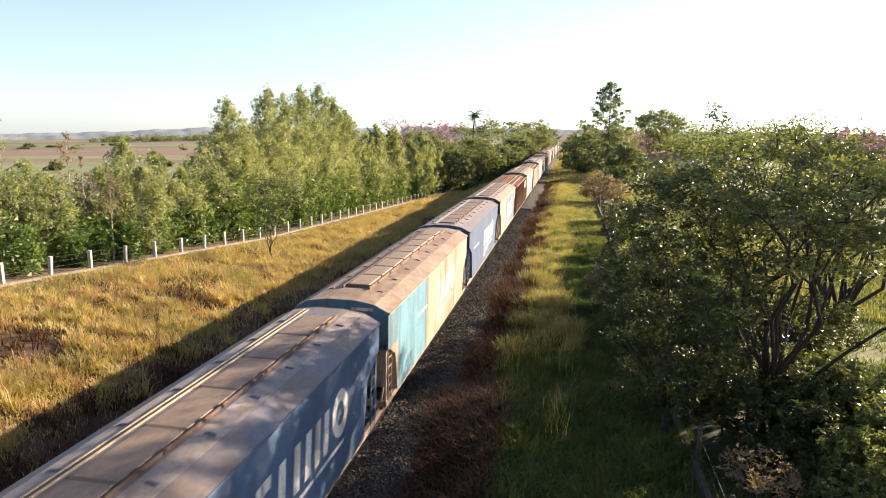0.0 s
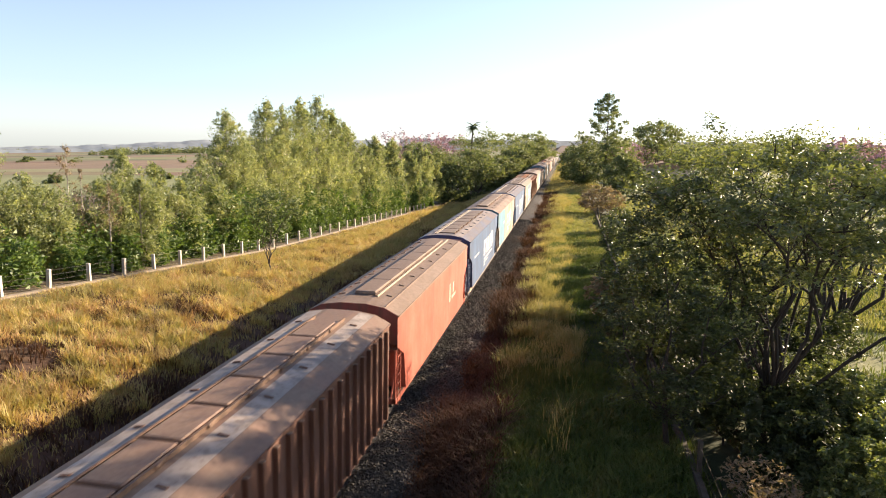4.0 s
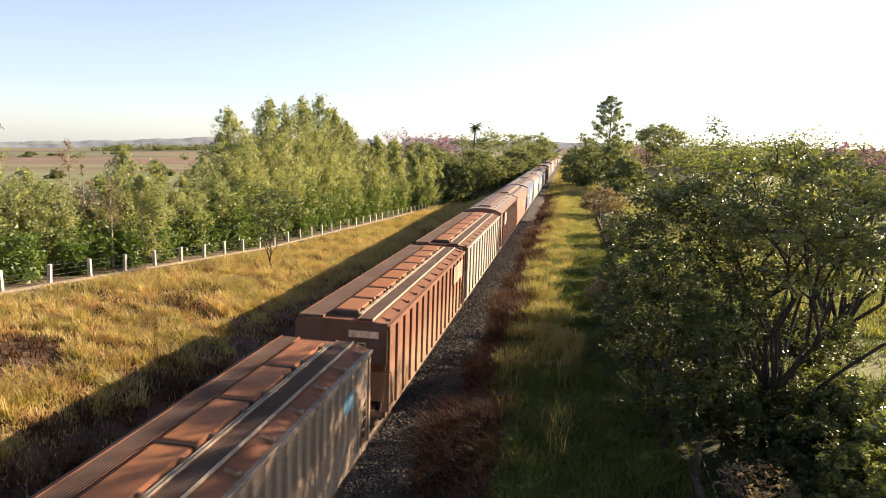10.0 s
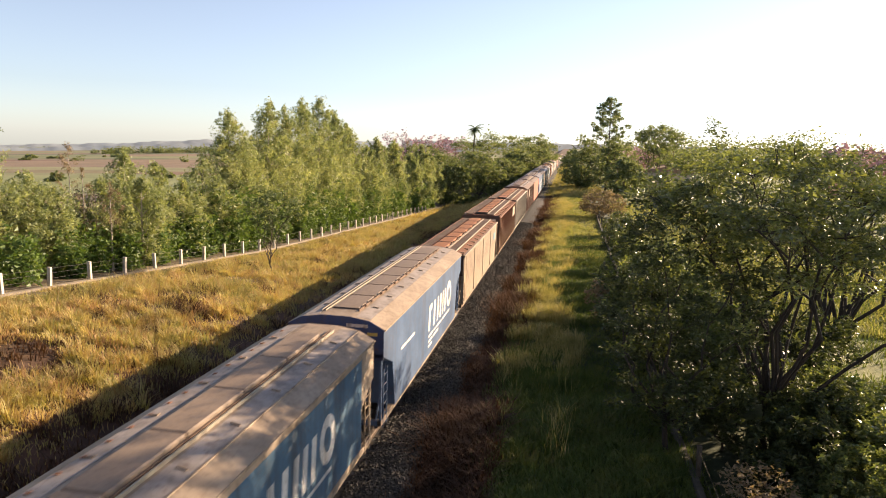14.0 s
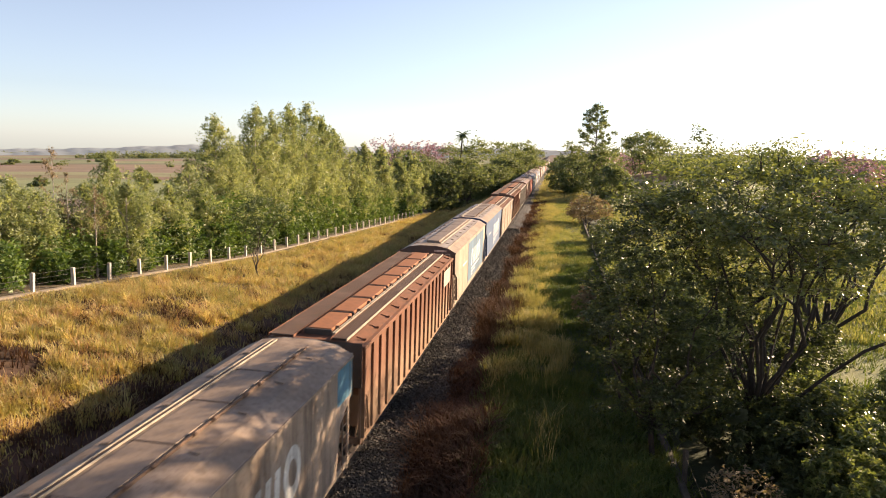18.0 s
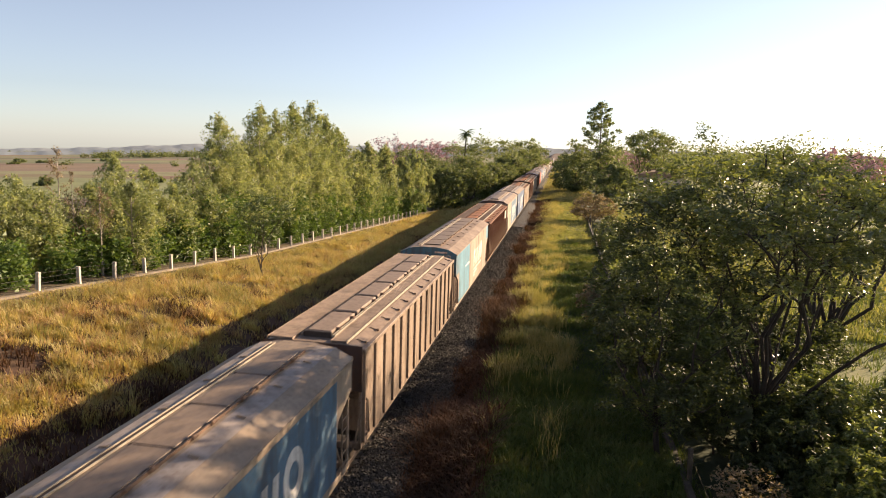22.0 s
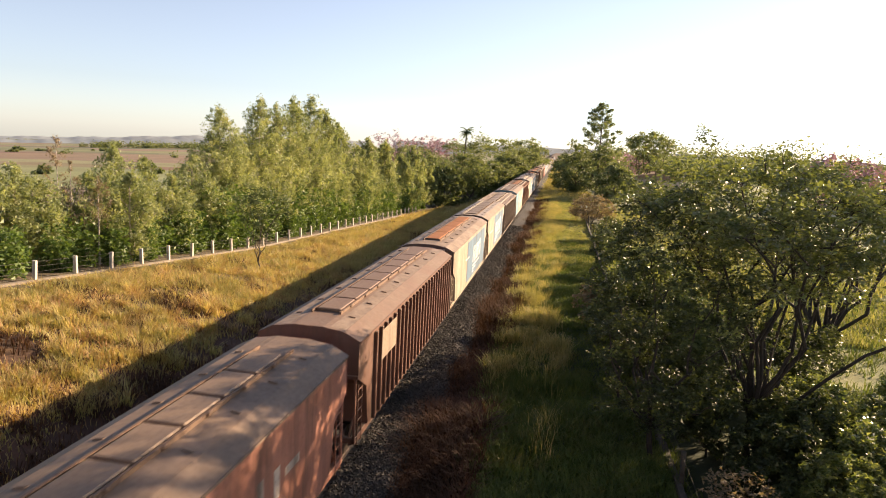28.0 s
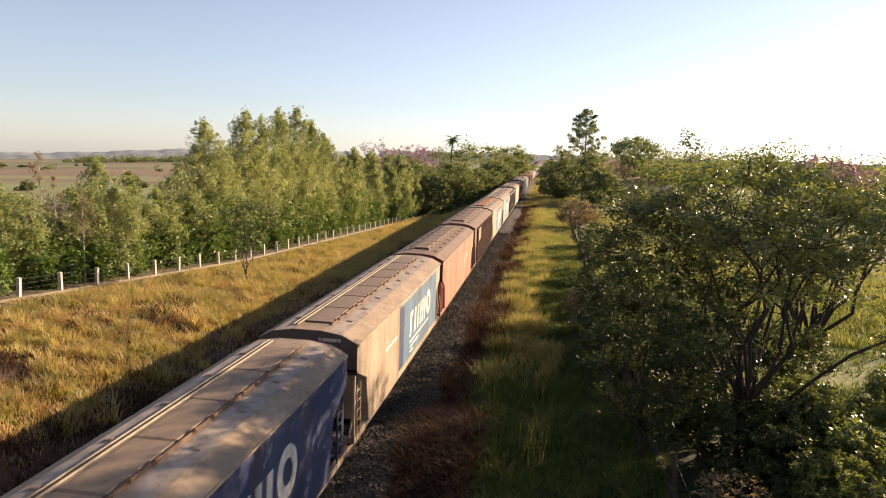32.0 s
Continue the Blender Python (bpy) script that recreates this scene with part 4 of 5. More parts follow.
    grass("bright_verge_grass", "low bright yellow-green grass on the far verge", M_MEADOW, b, 0.15 + 0.25 * patchy(b, 0.5, 3), 22, 8, 0.04, 0.7, 0.3)
    c = scatter(4000, 4.1, 8.2, 24, 150, 4, 1.35)
    edge = 7.2 + 0.7 * np.sin(c[:, 1] * 0.23)
    c = c[(patchy(c, 0.9, 8) > 0.3) & (c[:, 0] < edge) & (thin.random(len(c)) < smooth01((c[:, 1] - 24) / 16))]
    grass("yellow_grass", "yellowing tall grass beside the track", M_STRAW, c, 0.45 + 0.5 * patchy(c, 0.9, 5), 13, 26, 0.014, 0.55, 0.17, 40.0, 0.7)
    d = scatter(8500, 2.5, 5.0, 11, 150, 6, 1.5)
    grass("dead_weeds", "red-brown dead weeds along the ballast", M_WEED, d, 0.25 + 0.6 * patchy(d, 0.7, 7), 14, 9, 0.018, 1.1, 0.15)
    e = scatter(4300, 11.0, 32.0, 15, 75, 43, 1.3)
    e = e[(e[:, 0] > 17.5) | (e[:, 1] > 30) | (e[:, 1] < 20)]
    grass("verge_grass", "rough green grass under the trees", M_GREEN, e, 0.3 + 0.4 * patchy(e, 0.4, 4), 15, 7, 0.024, 0.6, 0.2)
    m = scatter(9000, 13.5, 42.0, 40, 130, 49, 1.2)
    grass("meadow_grass", "sunlit yellow-green meadow grass beyond the trees", M_MEADOW, m, 0.3 + 0.35 * patchy(m, 0.4, 14), 21, 7, 0.04, 0.7, 0.25)
    f = np.concatenate([scatter(46, 4.4, 7.4, 22, 60, 44, 1.2), scatter(9, 6.5, 7.3, 18.4, 24.0, 45, 1.0)])
    grass("seed_stalks", "pale tall seed stalks standing in the grass", M_STRAW, f, np.full(len(f), 1.15), 16, 9, 0.007, 0.5, 0.2)
    g = np.concatenate([scatter(3500, -16.0, -2.6, 120, 420, 47, 1.3), scatter(3500, 2.6, 14.0, 140, 420, 48, 1.3)])
    grass("far_grass", "dry grass beside the far track", M_STRAW, g, np.full(len(g), 0.9), 20, 8, 0.06, 0.7, 0.5)


build_plants()
# ---- fences ----
def strand(pts, r):
    """One wire through the given points."""
    bm = bmesh.new()
    rings = [[bm.verts.new((x + r * math.cos(k * math.tau / 3), y, z + r * math.sin(k * math.tau / 3))) for k in range(3)] for x, y, z in pts]
    for a, b in zip(rings, rings[1:]):
        for k in range(3):
            bm.faces.new((a[k], a[(k + 1) % 3], b[(k + 1) % 3], b[k]))
    return bm


def build_fence():
    post_mesh = None
    fence = new("fence")
    y = 32.76 - 3.3 * 4
    ys = [y + 3.3 * k for k in range(36)]
    bm = boxed((-0.10, -0.10, -0.5), (0.10, 0.10, 1.2), 0.014)
    post_mesh = bpy.data.meshes.new("post")
    bm.to_mesh(post_mesh)
    bm.free()
    post_mesh.materials.append(M_CONCRETE)
    rng = np.random.default_rng(9)
    for yy in ys:
        p = new("post", post_mesh)
        p.parent = fence
        p.matrix_basis = pose(FENCE_X, yy, float(fence_z(yy)), rng.normal() * 1.2, rng.normal() * 1.2, rng.normal() * 5)
    for h in (0.25, 0.55, 0.85, 1.12):
        part("wire", strand([(FENCE_X + 0.08, y, float(fence_z(y)) + h) for y in ys], 0.006), M_WIRE, fence)
    tagged(fence, "pale concrete post and wire fence along the terrace", "fence")
    bm = bmesh.new()
    for a, b in zip(ys, ys[1:]):
        za, zb = float(fence_z(a)), float(fence_z(b))
        vs = [bm.verts.new(p) for p in ((FENCE_X - 0.1, a, za - 0.6), (FENCE_X + 0.25, a, za - 0.6), (FENCE_X + 0.25, a, za + 0.12), (FENCE_X - 0.1, a, za + 0.12),
                                        (FENCE_X - 0.1, b, zb - 0.6), (FENCE_X + 0.25, b, zb - 0.6), (FENCE_X + 0.25, b, zb + 0.12), (FENCE_X - 0.1, b, zb + 0.12))]
        for f in ((0, 1, 5, 4), (1, 2, 6, 5), (2, 3, 7, 6), (3, 0, 4, 7)):
            bm.faces.new([vs[i] for i in f])
    kerb = part("kerb", bm, M_KERB, None)
    tagged(kerb, "low pale concrete plinth beneath the fence", "plinth", kind="structure")


def build_right_fence():
    """The old fence on the other side: leaning posts on a cracked plinth, half sunk in growth."""
    fence = new("old_fence")
    rng = np.random.default_rng(19)
    ys = [12.7 + 3.8 * k for k in range(32)]
    bm = boxed((-0.065, -0.065, -0.4), (0.065, 0.065, 1.3), 0.012)
    me = bpy.data.meshes.new("post")
    bm.to_mesh(me)
    bm.free()
    me.materials.append(M_SHADE_CONCRETE)
    for y in ys:
        p = new("post", me)
        p.parent = fence
        p.matrix_basis = pose(11.25, y, float(ground_z(11.25, y)), rng.normal() * 3, rng.normal() * 4, rng.normal() * 8)
    for h in (0.4, 0.8, 1.15):
        part("wire", strand([(11.18, y, float(ground_z(11.2, y)) + h) for y in ys], 0.006), M_SHADE_CONCRETE, fence)
    tagged(fence, "old leaning concrete post fence half hidden by shrubs", "fence")
    bm = bmesh.new()
    for k, (a, b) in enumerate(zip(ys, ys[1:])):
        t = rng.normal() * 0.03
        vs = [bm.verts.new((x + t, y, float(ground_z(11.2, y)) + z)) for y in (a + 0.02, b - 0.02) for x, z in ((11.02, -0.3), (11.30, -0.3), (11.26, 0.30), (11.08, 0.30))]
        for f in ((0, 1, 5, 4), (1, 2, 6, 5), (2, 3, 7, 6), (3, 0, 4, 7), (3, 2, 1, 0), (4, 5, 6, 7)):
            bm.faces.new([vs[i] for i in f])
    tagged(part("plinth", bm, M_SHADE_CONCRETE, None), "low concrete plinth under the old fence", "plinth", kind="structure")


build_fence()
build_right_fence()


def build_house(x, y, w, d, h, wall_mat, label):
    """A small plain house far off: walls, tiled roof with eaves, a door and windows."""
    home = new("house")
    home.location = (x, y, float(ground_z(x, y)) - 0.05)
    part("wall", boxed((-w / 2, -d / 2, 0), (w / 2, d / 2, h)), wall_mat, home)
    part("roof", prism(bmesh.new(), [(-w / 2 - 0.5, h - 0.05), (w / 2 + 0.5, h - 0.05), (w / 2 + 0.5, h + 0.12), (0, h + 1.6), (-w / 2 - 0.5, h + 0.12)], -d / 2 - 0.4, d / 2 + 0.4), M_TILE, home)
    for k in range(3):
        win = part("window", boxed((-0.6, -d / 2 - 0.05, 1.0), (0.6, -d / 2 + 0.02, 2.1)), M_IRON, home)
        win.location = (-w / 2 + w * (k + 0.5) / 3, 0, 0)
        part("sill", boxed((-0.7, -d / 2 - 0.12, 0.92), (0.7, -d / 2 - 0.02, 1.0)), M_CONCRETE, win)
    tagged(home, label, "house")


M_TILE = surface("clay_tiles", [(0.20, 0.12, 0.09), (0.32, 0.20, 0.15)], 2.0, 0.85)
M_PLASTER = surface("pale_plaster", [(0.42, 0.33, 0.28), (0.55, 0.45, 0.38)], 0.8, 0.9)
build_house(*at(7.6, 190), 14.0, 8.0, 4.2, M_PLASTER, "pale plastered house with clay roof beyond the trees")
build_house(*at(5.4, 230), 16.0, 8.0, 5.0, M_PLASTER, "low pinkish house far beyond the verge")
# ---- train ----
SPEED, PASS = 8.68, 20.1      # metres a second; where a wagon's tail stands at its own time
HALF = 1.56
wagons = []
shared = {}


def shared_mesh(key, make, mat):
    """One mesh for all alike pieces."""
    k = (key, mat.name)
    if k not in shared:
        bm = make()
        me = bpy.data.meshes.new(key)
        bm.to_mesh(me)
        bm.free()
        me.materials.append(mat)
        shared[k] = me
    return shared[k]


def piece(name, key, make, mat, parent, m, label=""):
    ob = new(name, shared_mesh(key, make, mat))
    ob.parent = parent
    ob.matrix_basis = m
    if label:
        tagged(ob, label)
    return ob


DUST = (0.22, 0.165, 0.12)
P_BLUE = wagon_paint("blue_wagon_paint", (0.048, 0.09, 0.17), DUST, dirt=0.25, roof=0.95, rough=0.5)
P_NAVY = wagon_paint("navy_wagon_paint", (0.018, 0.035, 0.10), DUST, dirt=0.35, roof=0.85)
P_TAN = wagon_paint("cream_wagon_paint", (0.285, 0.22, 0.172), (0.21, 0.145, 0.10), dirt=0.5, roof=0.85)
P_TEAL = wagon_paint("turquoise_wagon_paint", (0.075, 0.20, 0.275), DUST, dirt=0.45, roof=0.85)
P_RED = wagon_paint("red_wagon_paint", (0.34, 0.075, 0.045), (0.19, 0.14, 0.105), dirt=0.30, roof=0.98)
P_PINK = wagon_paint("faded_red_wagon_paint", (0.33, 0.135, 0.088), (0.165, 0.108, 0.078), dirt=0.4, roof=0.95)
P_BROWN = wagon_paint("brown_wagon_paint", (0.10, 0.043, 0.028), (0.25, 0.185, 0.14), dirt=0.35, roof=0.75)
P_RUST = wagon_paint("rust_wagon_paint", (0.14, 0.05, 0.023), (0.16, 0.062, 0.028), dirt=0.45, roof=0.7, rough=0.85, splash=(0.29, 0.20, 0.13))
P_BEIGE = wagon_paint("dirty_white_wagon_paint", (0.32, 0.285, 0.235), (0.20, 0.125, 0.085), dirt=0.6, roof=0.6)
P_PLANK = wagon_paint("tan_wagon_paint", (0.265, 0.20, 0.145), (0.16, 0.105, 0.075), dirt=0.6, roof=0.6)
P_GREY = wagon_paint("grey_wagon_paint", (0.28, 0.22, 0.165), (0.25, 0.183, 0.13), dirt=0.42, roof=0.8)
P_GREYC = wagon_paint("dull_grey_wagon_paint", (0.215, 0.16, 0.12), (0.26, 0.19, 0.145), dirt=0.6, roof=0.8)
P_PANEL = wagon_paint("faded_blue_panel_paint", (0.06, 0.125, 0.19), DUST, dirt=0.4, roof=0.2)
P_WHITE = wagon_paint("white_lettering_paint", (0.58, 0.57, 0.54), DUST, dirt=0.4, roof=0.2)
P_YELLOW = wagon_paint("yellow_mark_paint", (0.40, 0.28, 0.06), DUST, dirt=0.4, roof=0.2)
P_GHOST = wagon_paint("faded_white_paint", (0.50, 0.40, 0.32), DUST, dirt=0.6, roof=0.2)
P_ORANGE = wagon_paint("orange_rust_paint", (0.27, 0.092, 0.027), (0.27, 0.10, 0.035), dirt=0.45, roof=0.75, rough=0.85)
P_LID = wagon_paint("rusty_lid_paint", (0.25, 0.09, 0.036), (0.26, 0.105, 0.045), dirt=0.4, roof=0.75, rough=0.85)
# red end paint: grime streaks, base darkened to hold the end's shade
P_REDEND_SHADE = wagon_paint("grimy_shaded_red_end_paint", (0.13, 0.026, 0.018), (0.12, 0.07, 0.05), dirt=0.6, roof=0.5)
P_GRATE = wagon_paint("rusty_grating_paint", (0.055, 0.028, 0.02), (0.062, 0.032, 0.022), dirt=0.5, roof=0.6, rough=0.85)
# shade of the wagon ends as a dark base colour, shared with straps
P_SHADE_STRAP = wagon_paint("end_shade_and_strap_paint", (0.055, 0.035, 0.028), (0.10, 0.065, 0.045), dirt=0.6, roof=0.5)
# turquoise under grime, darkened because the end sheets lie in shade
P_TEALEND_SHADE = wagon_paint("grimy_shaded_turquoise_end_paint", (0.032, 0.105, 0.145), (0.16, 0.11, 0.08), dirt=0.55, roof=0.6)
P_COVER = wagon_paint("dusty_cover_paint", (0.20, 0.15, 0.115), (0.215, 0.16, 0.12), dirt=0.35, roof=0.9)
P_DUSTROOF = wagon_paint("brown_roof_paint", (0.17, 0.115, 0.085), (0.205, 0.145, 0.105), dirt=0.4, roof=0.9)
P_WASHED = wagon_paint("washed_roof_paint", (0.27, 0.235, 0.215), (0.30, 0.25, 0.22), dirt=0.55, roof=0.7)
M_RAIL = surface("pale_hatch_bar", [(0.20, 0.165, 0.125), (0.36, 0.315, 0.25)], 4.0, 0.6)
M_RUSTBAR = surface("rusty_bar", [(0.085, 0.05, 0.034), (0.19, 0.11, 0.07)], 6.0, 0.8)


def hull(b, ze, x, cut, low):
    """The body under the eaves: a long box with its lower ends cut back."""
    out = [(0, low), (0, ze), (b, ze), (b, low), (b - cut * 0.75, low - 0.5), (b - cut, 0.98), (cut, 0.98), (cut * 0.75, low - 0.5)]
    bm = bmesh.new()
    r = [bm.verts.new((x, y, z)) for y, z in out]
    l = [bm.verts.new((-x, y, z)) for y, z in out]
    n = len(out)
    for i in range(n):
        j = (i + 1) % n
        bm.faces.new((r[j], r[i], l[i], l[j]))
    bm.faces.new(r)
    bm.faces.new(l[::-1])
    bmesh.ops.recalc_face_normals(bm, faces=bm.faces)
    return bm


def roof_shell(b, outline, rounded):
    bm = prism(bmesh.new(), outline, -0.02, b + 0.02)
    bmesh.ops.recalc_face_normals(bm, faces=bm.faces)
    return bm


def ladder(h):
    bm = bmesh.new()
    for y in (-0.2, 0.2):
        box(bm, (-0.02, y - 0.02, 0), (0.02, y + 0.02, h))
    for k in range(int(h / 0.32) + 1):
        box(bm, (-0.012, -0.2, 0.08 + 0.32 * k), (0.012, 0.2, 0.105 + 0.32 * k))
    return bm


def undercarriage(w, b, mat, sill=None):
    """Sills, end platforms, couplers, corner posts, ladders and bogies."""
    for s in (-1, 1):
        part("side_sill", boxed((s * 1.44 - 0.07, 0, 0.80), (s * 1.44 + 0.07, b, 1.0), 0.012), sill or mat, w)
    part("centre_sill", boxed((-0.28, -0.1, 0.72), (0.28, b + 0.1, 1.05)), M_IRON, w)
    for y, d in ((0, 1), (b, -1)):
        piece("end_platform", "end_platform", lambda: boxed((-1.5, 0, -0.09), (1.5, 0.16, 0.09), 0.015), mat, w, pose(0, y if d > 0 else y - 0.16, 0.9))
        piece("coupler", "coupler", lambda: box(box(bmesh.new(), (-0.09, -0.60, -0.08), (0.09, 0.1, 0.10)), (-0.15, -0.62, -0.14), (0.15, -0.42, 0.15), 0.03), M_IRON, w, pose(0, y, 0.86, 0, 0, 0 if d > 0 else 180))
        for s in (-1, 1):
            piece("corner_post", "corner_post", lambda: boxed((-0.035, -0.035, 0), (0.035, 0.035, 2.1)), mat, w, pose(s * 1.46, y + d * 0.04, 0.9))
            piece("ladder", "ladder", lambda: ladder(1.9), mat, w, pose(s * 1.50, y + d * 0.42, 0.72))
            piece("brace", "brace", lambda: tube(bmesh.new(), (0, 0, 0), (0, 1.05, 1.55), 0.035, 0.035, 6), mat, w, pose(s * 1.30, y + d * 0.1, 0.95) @ pose(0, 0, 0, 0, 0, 0 if d > 0 else 180))
        bog = part("bogie", boxed((-0.9, -0.2, 0.32), (0.9, 0.2, 0.62), 0.03), M_IRON, w)
        bog.location = (0, y + d * 2.1, 0)
        for s in (-1, 1):
            piece("side_frame", "side_frame", lambda: prism(bmesh.new(), [(-0.06, 0.30), (0.06, 0.30), (0.06, 0.66), (-0.06, 0.66)], -1.15, 1.15), M_IRON, bog, pose(s * 1.06, 0, 0))
            for q in (-0.9, 0.9):
                piece("wheel", "wheel", lambda: tube(tube(bmesh.new(), (-0.065, 0, 0), (0.065, 0, 0), 0.42, 0.42, 20), (-0.085, 0, 0), (-0.06, 0, 0), 0.45, 0.45, 20), M_STEEL, bog, pose(s * 0.83, q, 0.42, 0, 0, 0 if s > 0 else 180))


def marks(w, mat, y0=7.0, y1=12.4, z0=2.02, z1=3.2, side=HALF, small=True):
    """A white mark of upright bars and a ring, with rows of small writing as bars under it."""
    e = 0.006
    n = (y1 - y0) / 5.4

    def bar(a, b, lo, hi, slant=0.12):
        bm = bmesh.new()
        vs = [bm.verts.new(p) for p in ((side + e, y0 + a * n, lo), (side + e, y0 + b * n, lo), (side + e, y0 + b * n + slant, hi), (side + e, y0 + a * n + slant, hi))]
        bm.faces.new(vs)
        vs2 = [bm.verts.new((v.co.x - 0.012, v.co.y, v.co.z)) for v in vs]
        for i in range(4):
            bm.faces.new((vs[i], vs2[i], vs2[(i + 1) % 4], vs[(i + 1) % 4]))
        part("mark_bar", bm, mat, w)
    for a, b in ((0.0, 0.32), (1.02, 1.34), (1.78, 2.10), (2.42, 2.72), (2.98, 3.28), (3.54, 3.84)):
        bar(a, b, z0, z1 - 0.12)
    bar(0.32, 0.72, z1 - 0.36, z1 - 0.10, 0.03)
    bm = bmesh.new()
    cy, cz, k = y0 + 4.75 * n, (z0 + z1) / 2 + 0.02, 20
    outer = [(0.58 * n * math.cos(i * math.tau / k), 0.62 * math.sin(i * math.tau / k)) for i in range(k)]
    vo = [bm.verts.new((side + e, cy + p, cz + q)) for p, q in outer]
    vi = [bm.verts.new((side + e, cy + p * 0.5, cz + q * 0.5)) for p, q in outer]
    vb = [bm.verts.new((side - 0.006, cy + p, cz + q)) for p, q in outer]
    for i in range(k):
        j = (i + 1) % k
        bm.faces.new((vo[i], vo[j], vi[j], vi[i]))
        bm.faces.new((vb[i], vb[j], vo[j], vo[i]))
    part("mark_ring", bm, mat, w)
    if small:
        for a, b, z in ((0.1, 1.0, 1.74), (1.15, 1.5, 1.74), (1.65, 2.9, 1.74), (3.05, 5.0, 1.74), (0.1, 0.9, 1.52), (1.05, 2.2, 1.52), (0.1, 0.8, 1.32), (-4.6, -3.9, 2.65), (-3.8, -2.6, 2.65)):
            part("small_writing", boxed((side - 0.006, y0 + a * n, z), (side + e, y0 + b * n, z + 0.10)), mat, w)


def panel(w, name, mat, y0, y1, z0, z1, side=HALF, slope=0.0, label=""):
    bm = bmesh.new()
    vs = [bm.verts.new(p) for p in ((side + 0.003, y0, z0), (side + 0.003, y1, z0), (side + 0.003, y1 + slope, z1), (side + 0.003, y0, z1))]
    bm.faces.new(vs)
    bk = [bm.verts.new((side - 0.006, v.co.y, v.co.z)) for v in vs]
    for i in range(4):
        bm.faces.new((vs[i], bk[i], bk[(i + 1) % 4], vs[(i + 1) % 4]))
    part(name, bm, mat, w, label)


def smooth_hopper(label, paint, tau, length, ze=3.99, hatch=None, style="trough", roof=None, low=2.85, cut=1.25, end=None, washed=None):
    """A covered hopper with smooth sides, chamfered eaves and a line of hatches along the roof."""
    w = new("hopper_wagon")
    b = length - 1.15
    hatch = hatch or roof or paint
    part("body", hull(b, ze, HALF, cut, low), paint, w)
    zb, zt = ze + 0.24, ze + 0.34
    part("roof", roof_shell(b, [(HALF + 0.02, ze), (1.10, zb), (0.45, zt), (-0.45, zt), (-1.10, zb), (-HALF - 0.02, ze), (-HALF - 0.02, ze - 0.05), (HALF + 0.02, ze - 0.05)], True), roof or paint, w)
    for s in (-1, 1):
        sheet = prism(bmesh.new(), [(s * 0.62, zt - 0.026 + 0.004), (s * 1.08, zb + 0.003 + 0.004), (s * 1.08, zb - 0.02), (s * 0.62, zt - 0.06)], 0.12, b - 0.12)
        bmesh.ops.recalc_face_normals(sheet, faces=sheet.faces)
        part("roof_sheet", sheet, washed or roof or paint, w, "pale rain-washed roof sheet" if washed else "")
    piece("eave_bead", f"eave_bead_{b:.2f}", lambda: boxed((-0.02, 0, -0.035), (0.02, b, 0.02)), roof or paint, w, pose(HALF + 0.03, 0, ze - 0.03))
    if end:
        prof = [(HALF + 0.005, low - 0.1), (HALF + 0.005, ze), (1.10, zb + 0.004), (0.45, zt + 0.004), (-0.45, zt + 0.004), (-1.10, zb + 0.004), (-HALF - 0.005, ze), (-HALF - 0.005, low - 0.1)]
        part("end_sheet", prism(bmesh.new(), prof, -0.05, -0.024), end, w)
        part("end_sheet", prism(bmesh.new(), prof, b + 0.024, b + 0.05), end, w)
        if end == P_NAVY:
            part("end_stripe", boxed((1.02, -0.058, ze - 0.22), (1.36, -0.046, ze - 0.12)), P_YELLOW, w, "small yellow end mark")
        if end != P_REDEND_SHADE:
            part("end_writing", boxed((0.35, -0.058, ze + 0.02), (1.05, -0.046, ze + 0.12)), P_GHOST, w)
    part("end_beam", boxed((-HALF, -0.05, low - 0.02), (HALF, 0.02, low + 0.1), 0.01), paint, w)
    ridge = zt + 0.004
    if style == "trough":
        n = 7
        p = (b - 1.8) / n
        for k in range(n):
            piece("hatch_cover", f"trough_cover_{p:.2f}", lambda: boxed((-0.37, 0.006, -0.02), (0.43, p - 0.006, 0.028), 0.012), hatch, w, pose(0, 0.9 + p * k, ridge))
            piece("strap", "strap", lambda: boxed((-0.42, -0.015, 0.0), (0.50, 0.015, 0.042), 0.008), P_SHADE_STRAP, w, pose(0, 0.9 + p * k, ridge))
            for q in (0.25, 0.6):
                piece("hinge", "hinge", lambda: boxed((-0.04, -0.09, 0.0), (0.05, 0.09, 0.09), 0.02), M_RUSTBAR, w, pose(0.55, 0.9 + p * (k + q), ridge))
        part("hinge_rail", boxed((0.515, 0.7, ridge - 0.02), (0.545, b - 0.8, ridge + 0.045)), M_RUSTBAR, w)
        # flat dark plate between the rails, its colour standing for the slot's shade
        part("slot_shade", boxed((-0.625, 0.6, ridge - 0.03), (-0.535, b - 0.4, ridge + 0.006)), P_SHADE_STRAP, w)
        for x in (-0.52, -0.64):
            part("catwalk_rail", boxed((x - 0.009, 0.5, ridge - 0.03), (x + 0.009, b - 0.3, ridge + 0.03)), M_RAIL, w)
    elif style == "long":
        n = 6
        p = (b - 2.6) / n
        for k in range(n):
            piece("hatch_cover", f"long_cover_{p:.2f}", lambda: boxed((-0.36, 0.015, -0.02), (0.40, p - 0.015, 0.12), 0.03), hatch, w, pose(0, 1.3 + p * k, ridge))
        for x, m in ((0.46, M_RUSTBAR), (0.54, M_RAIL)):
            part("hinge_rail", boxed((x - 0.018, 1.1, ridge - 0.05), (x + 0.018, b - 0.6, ridge + 0.05)), m, w)
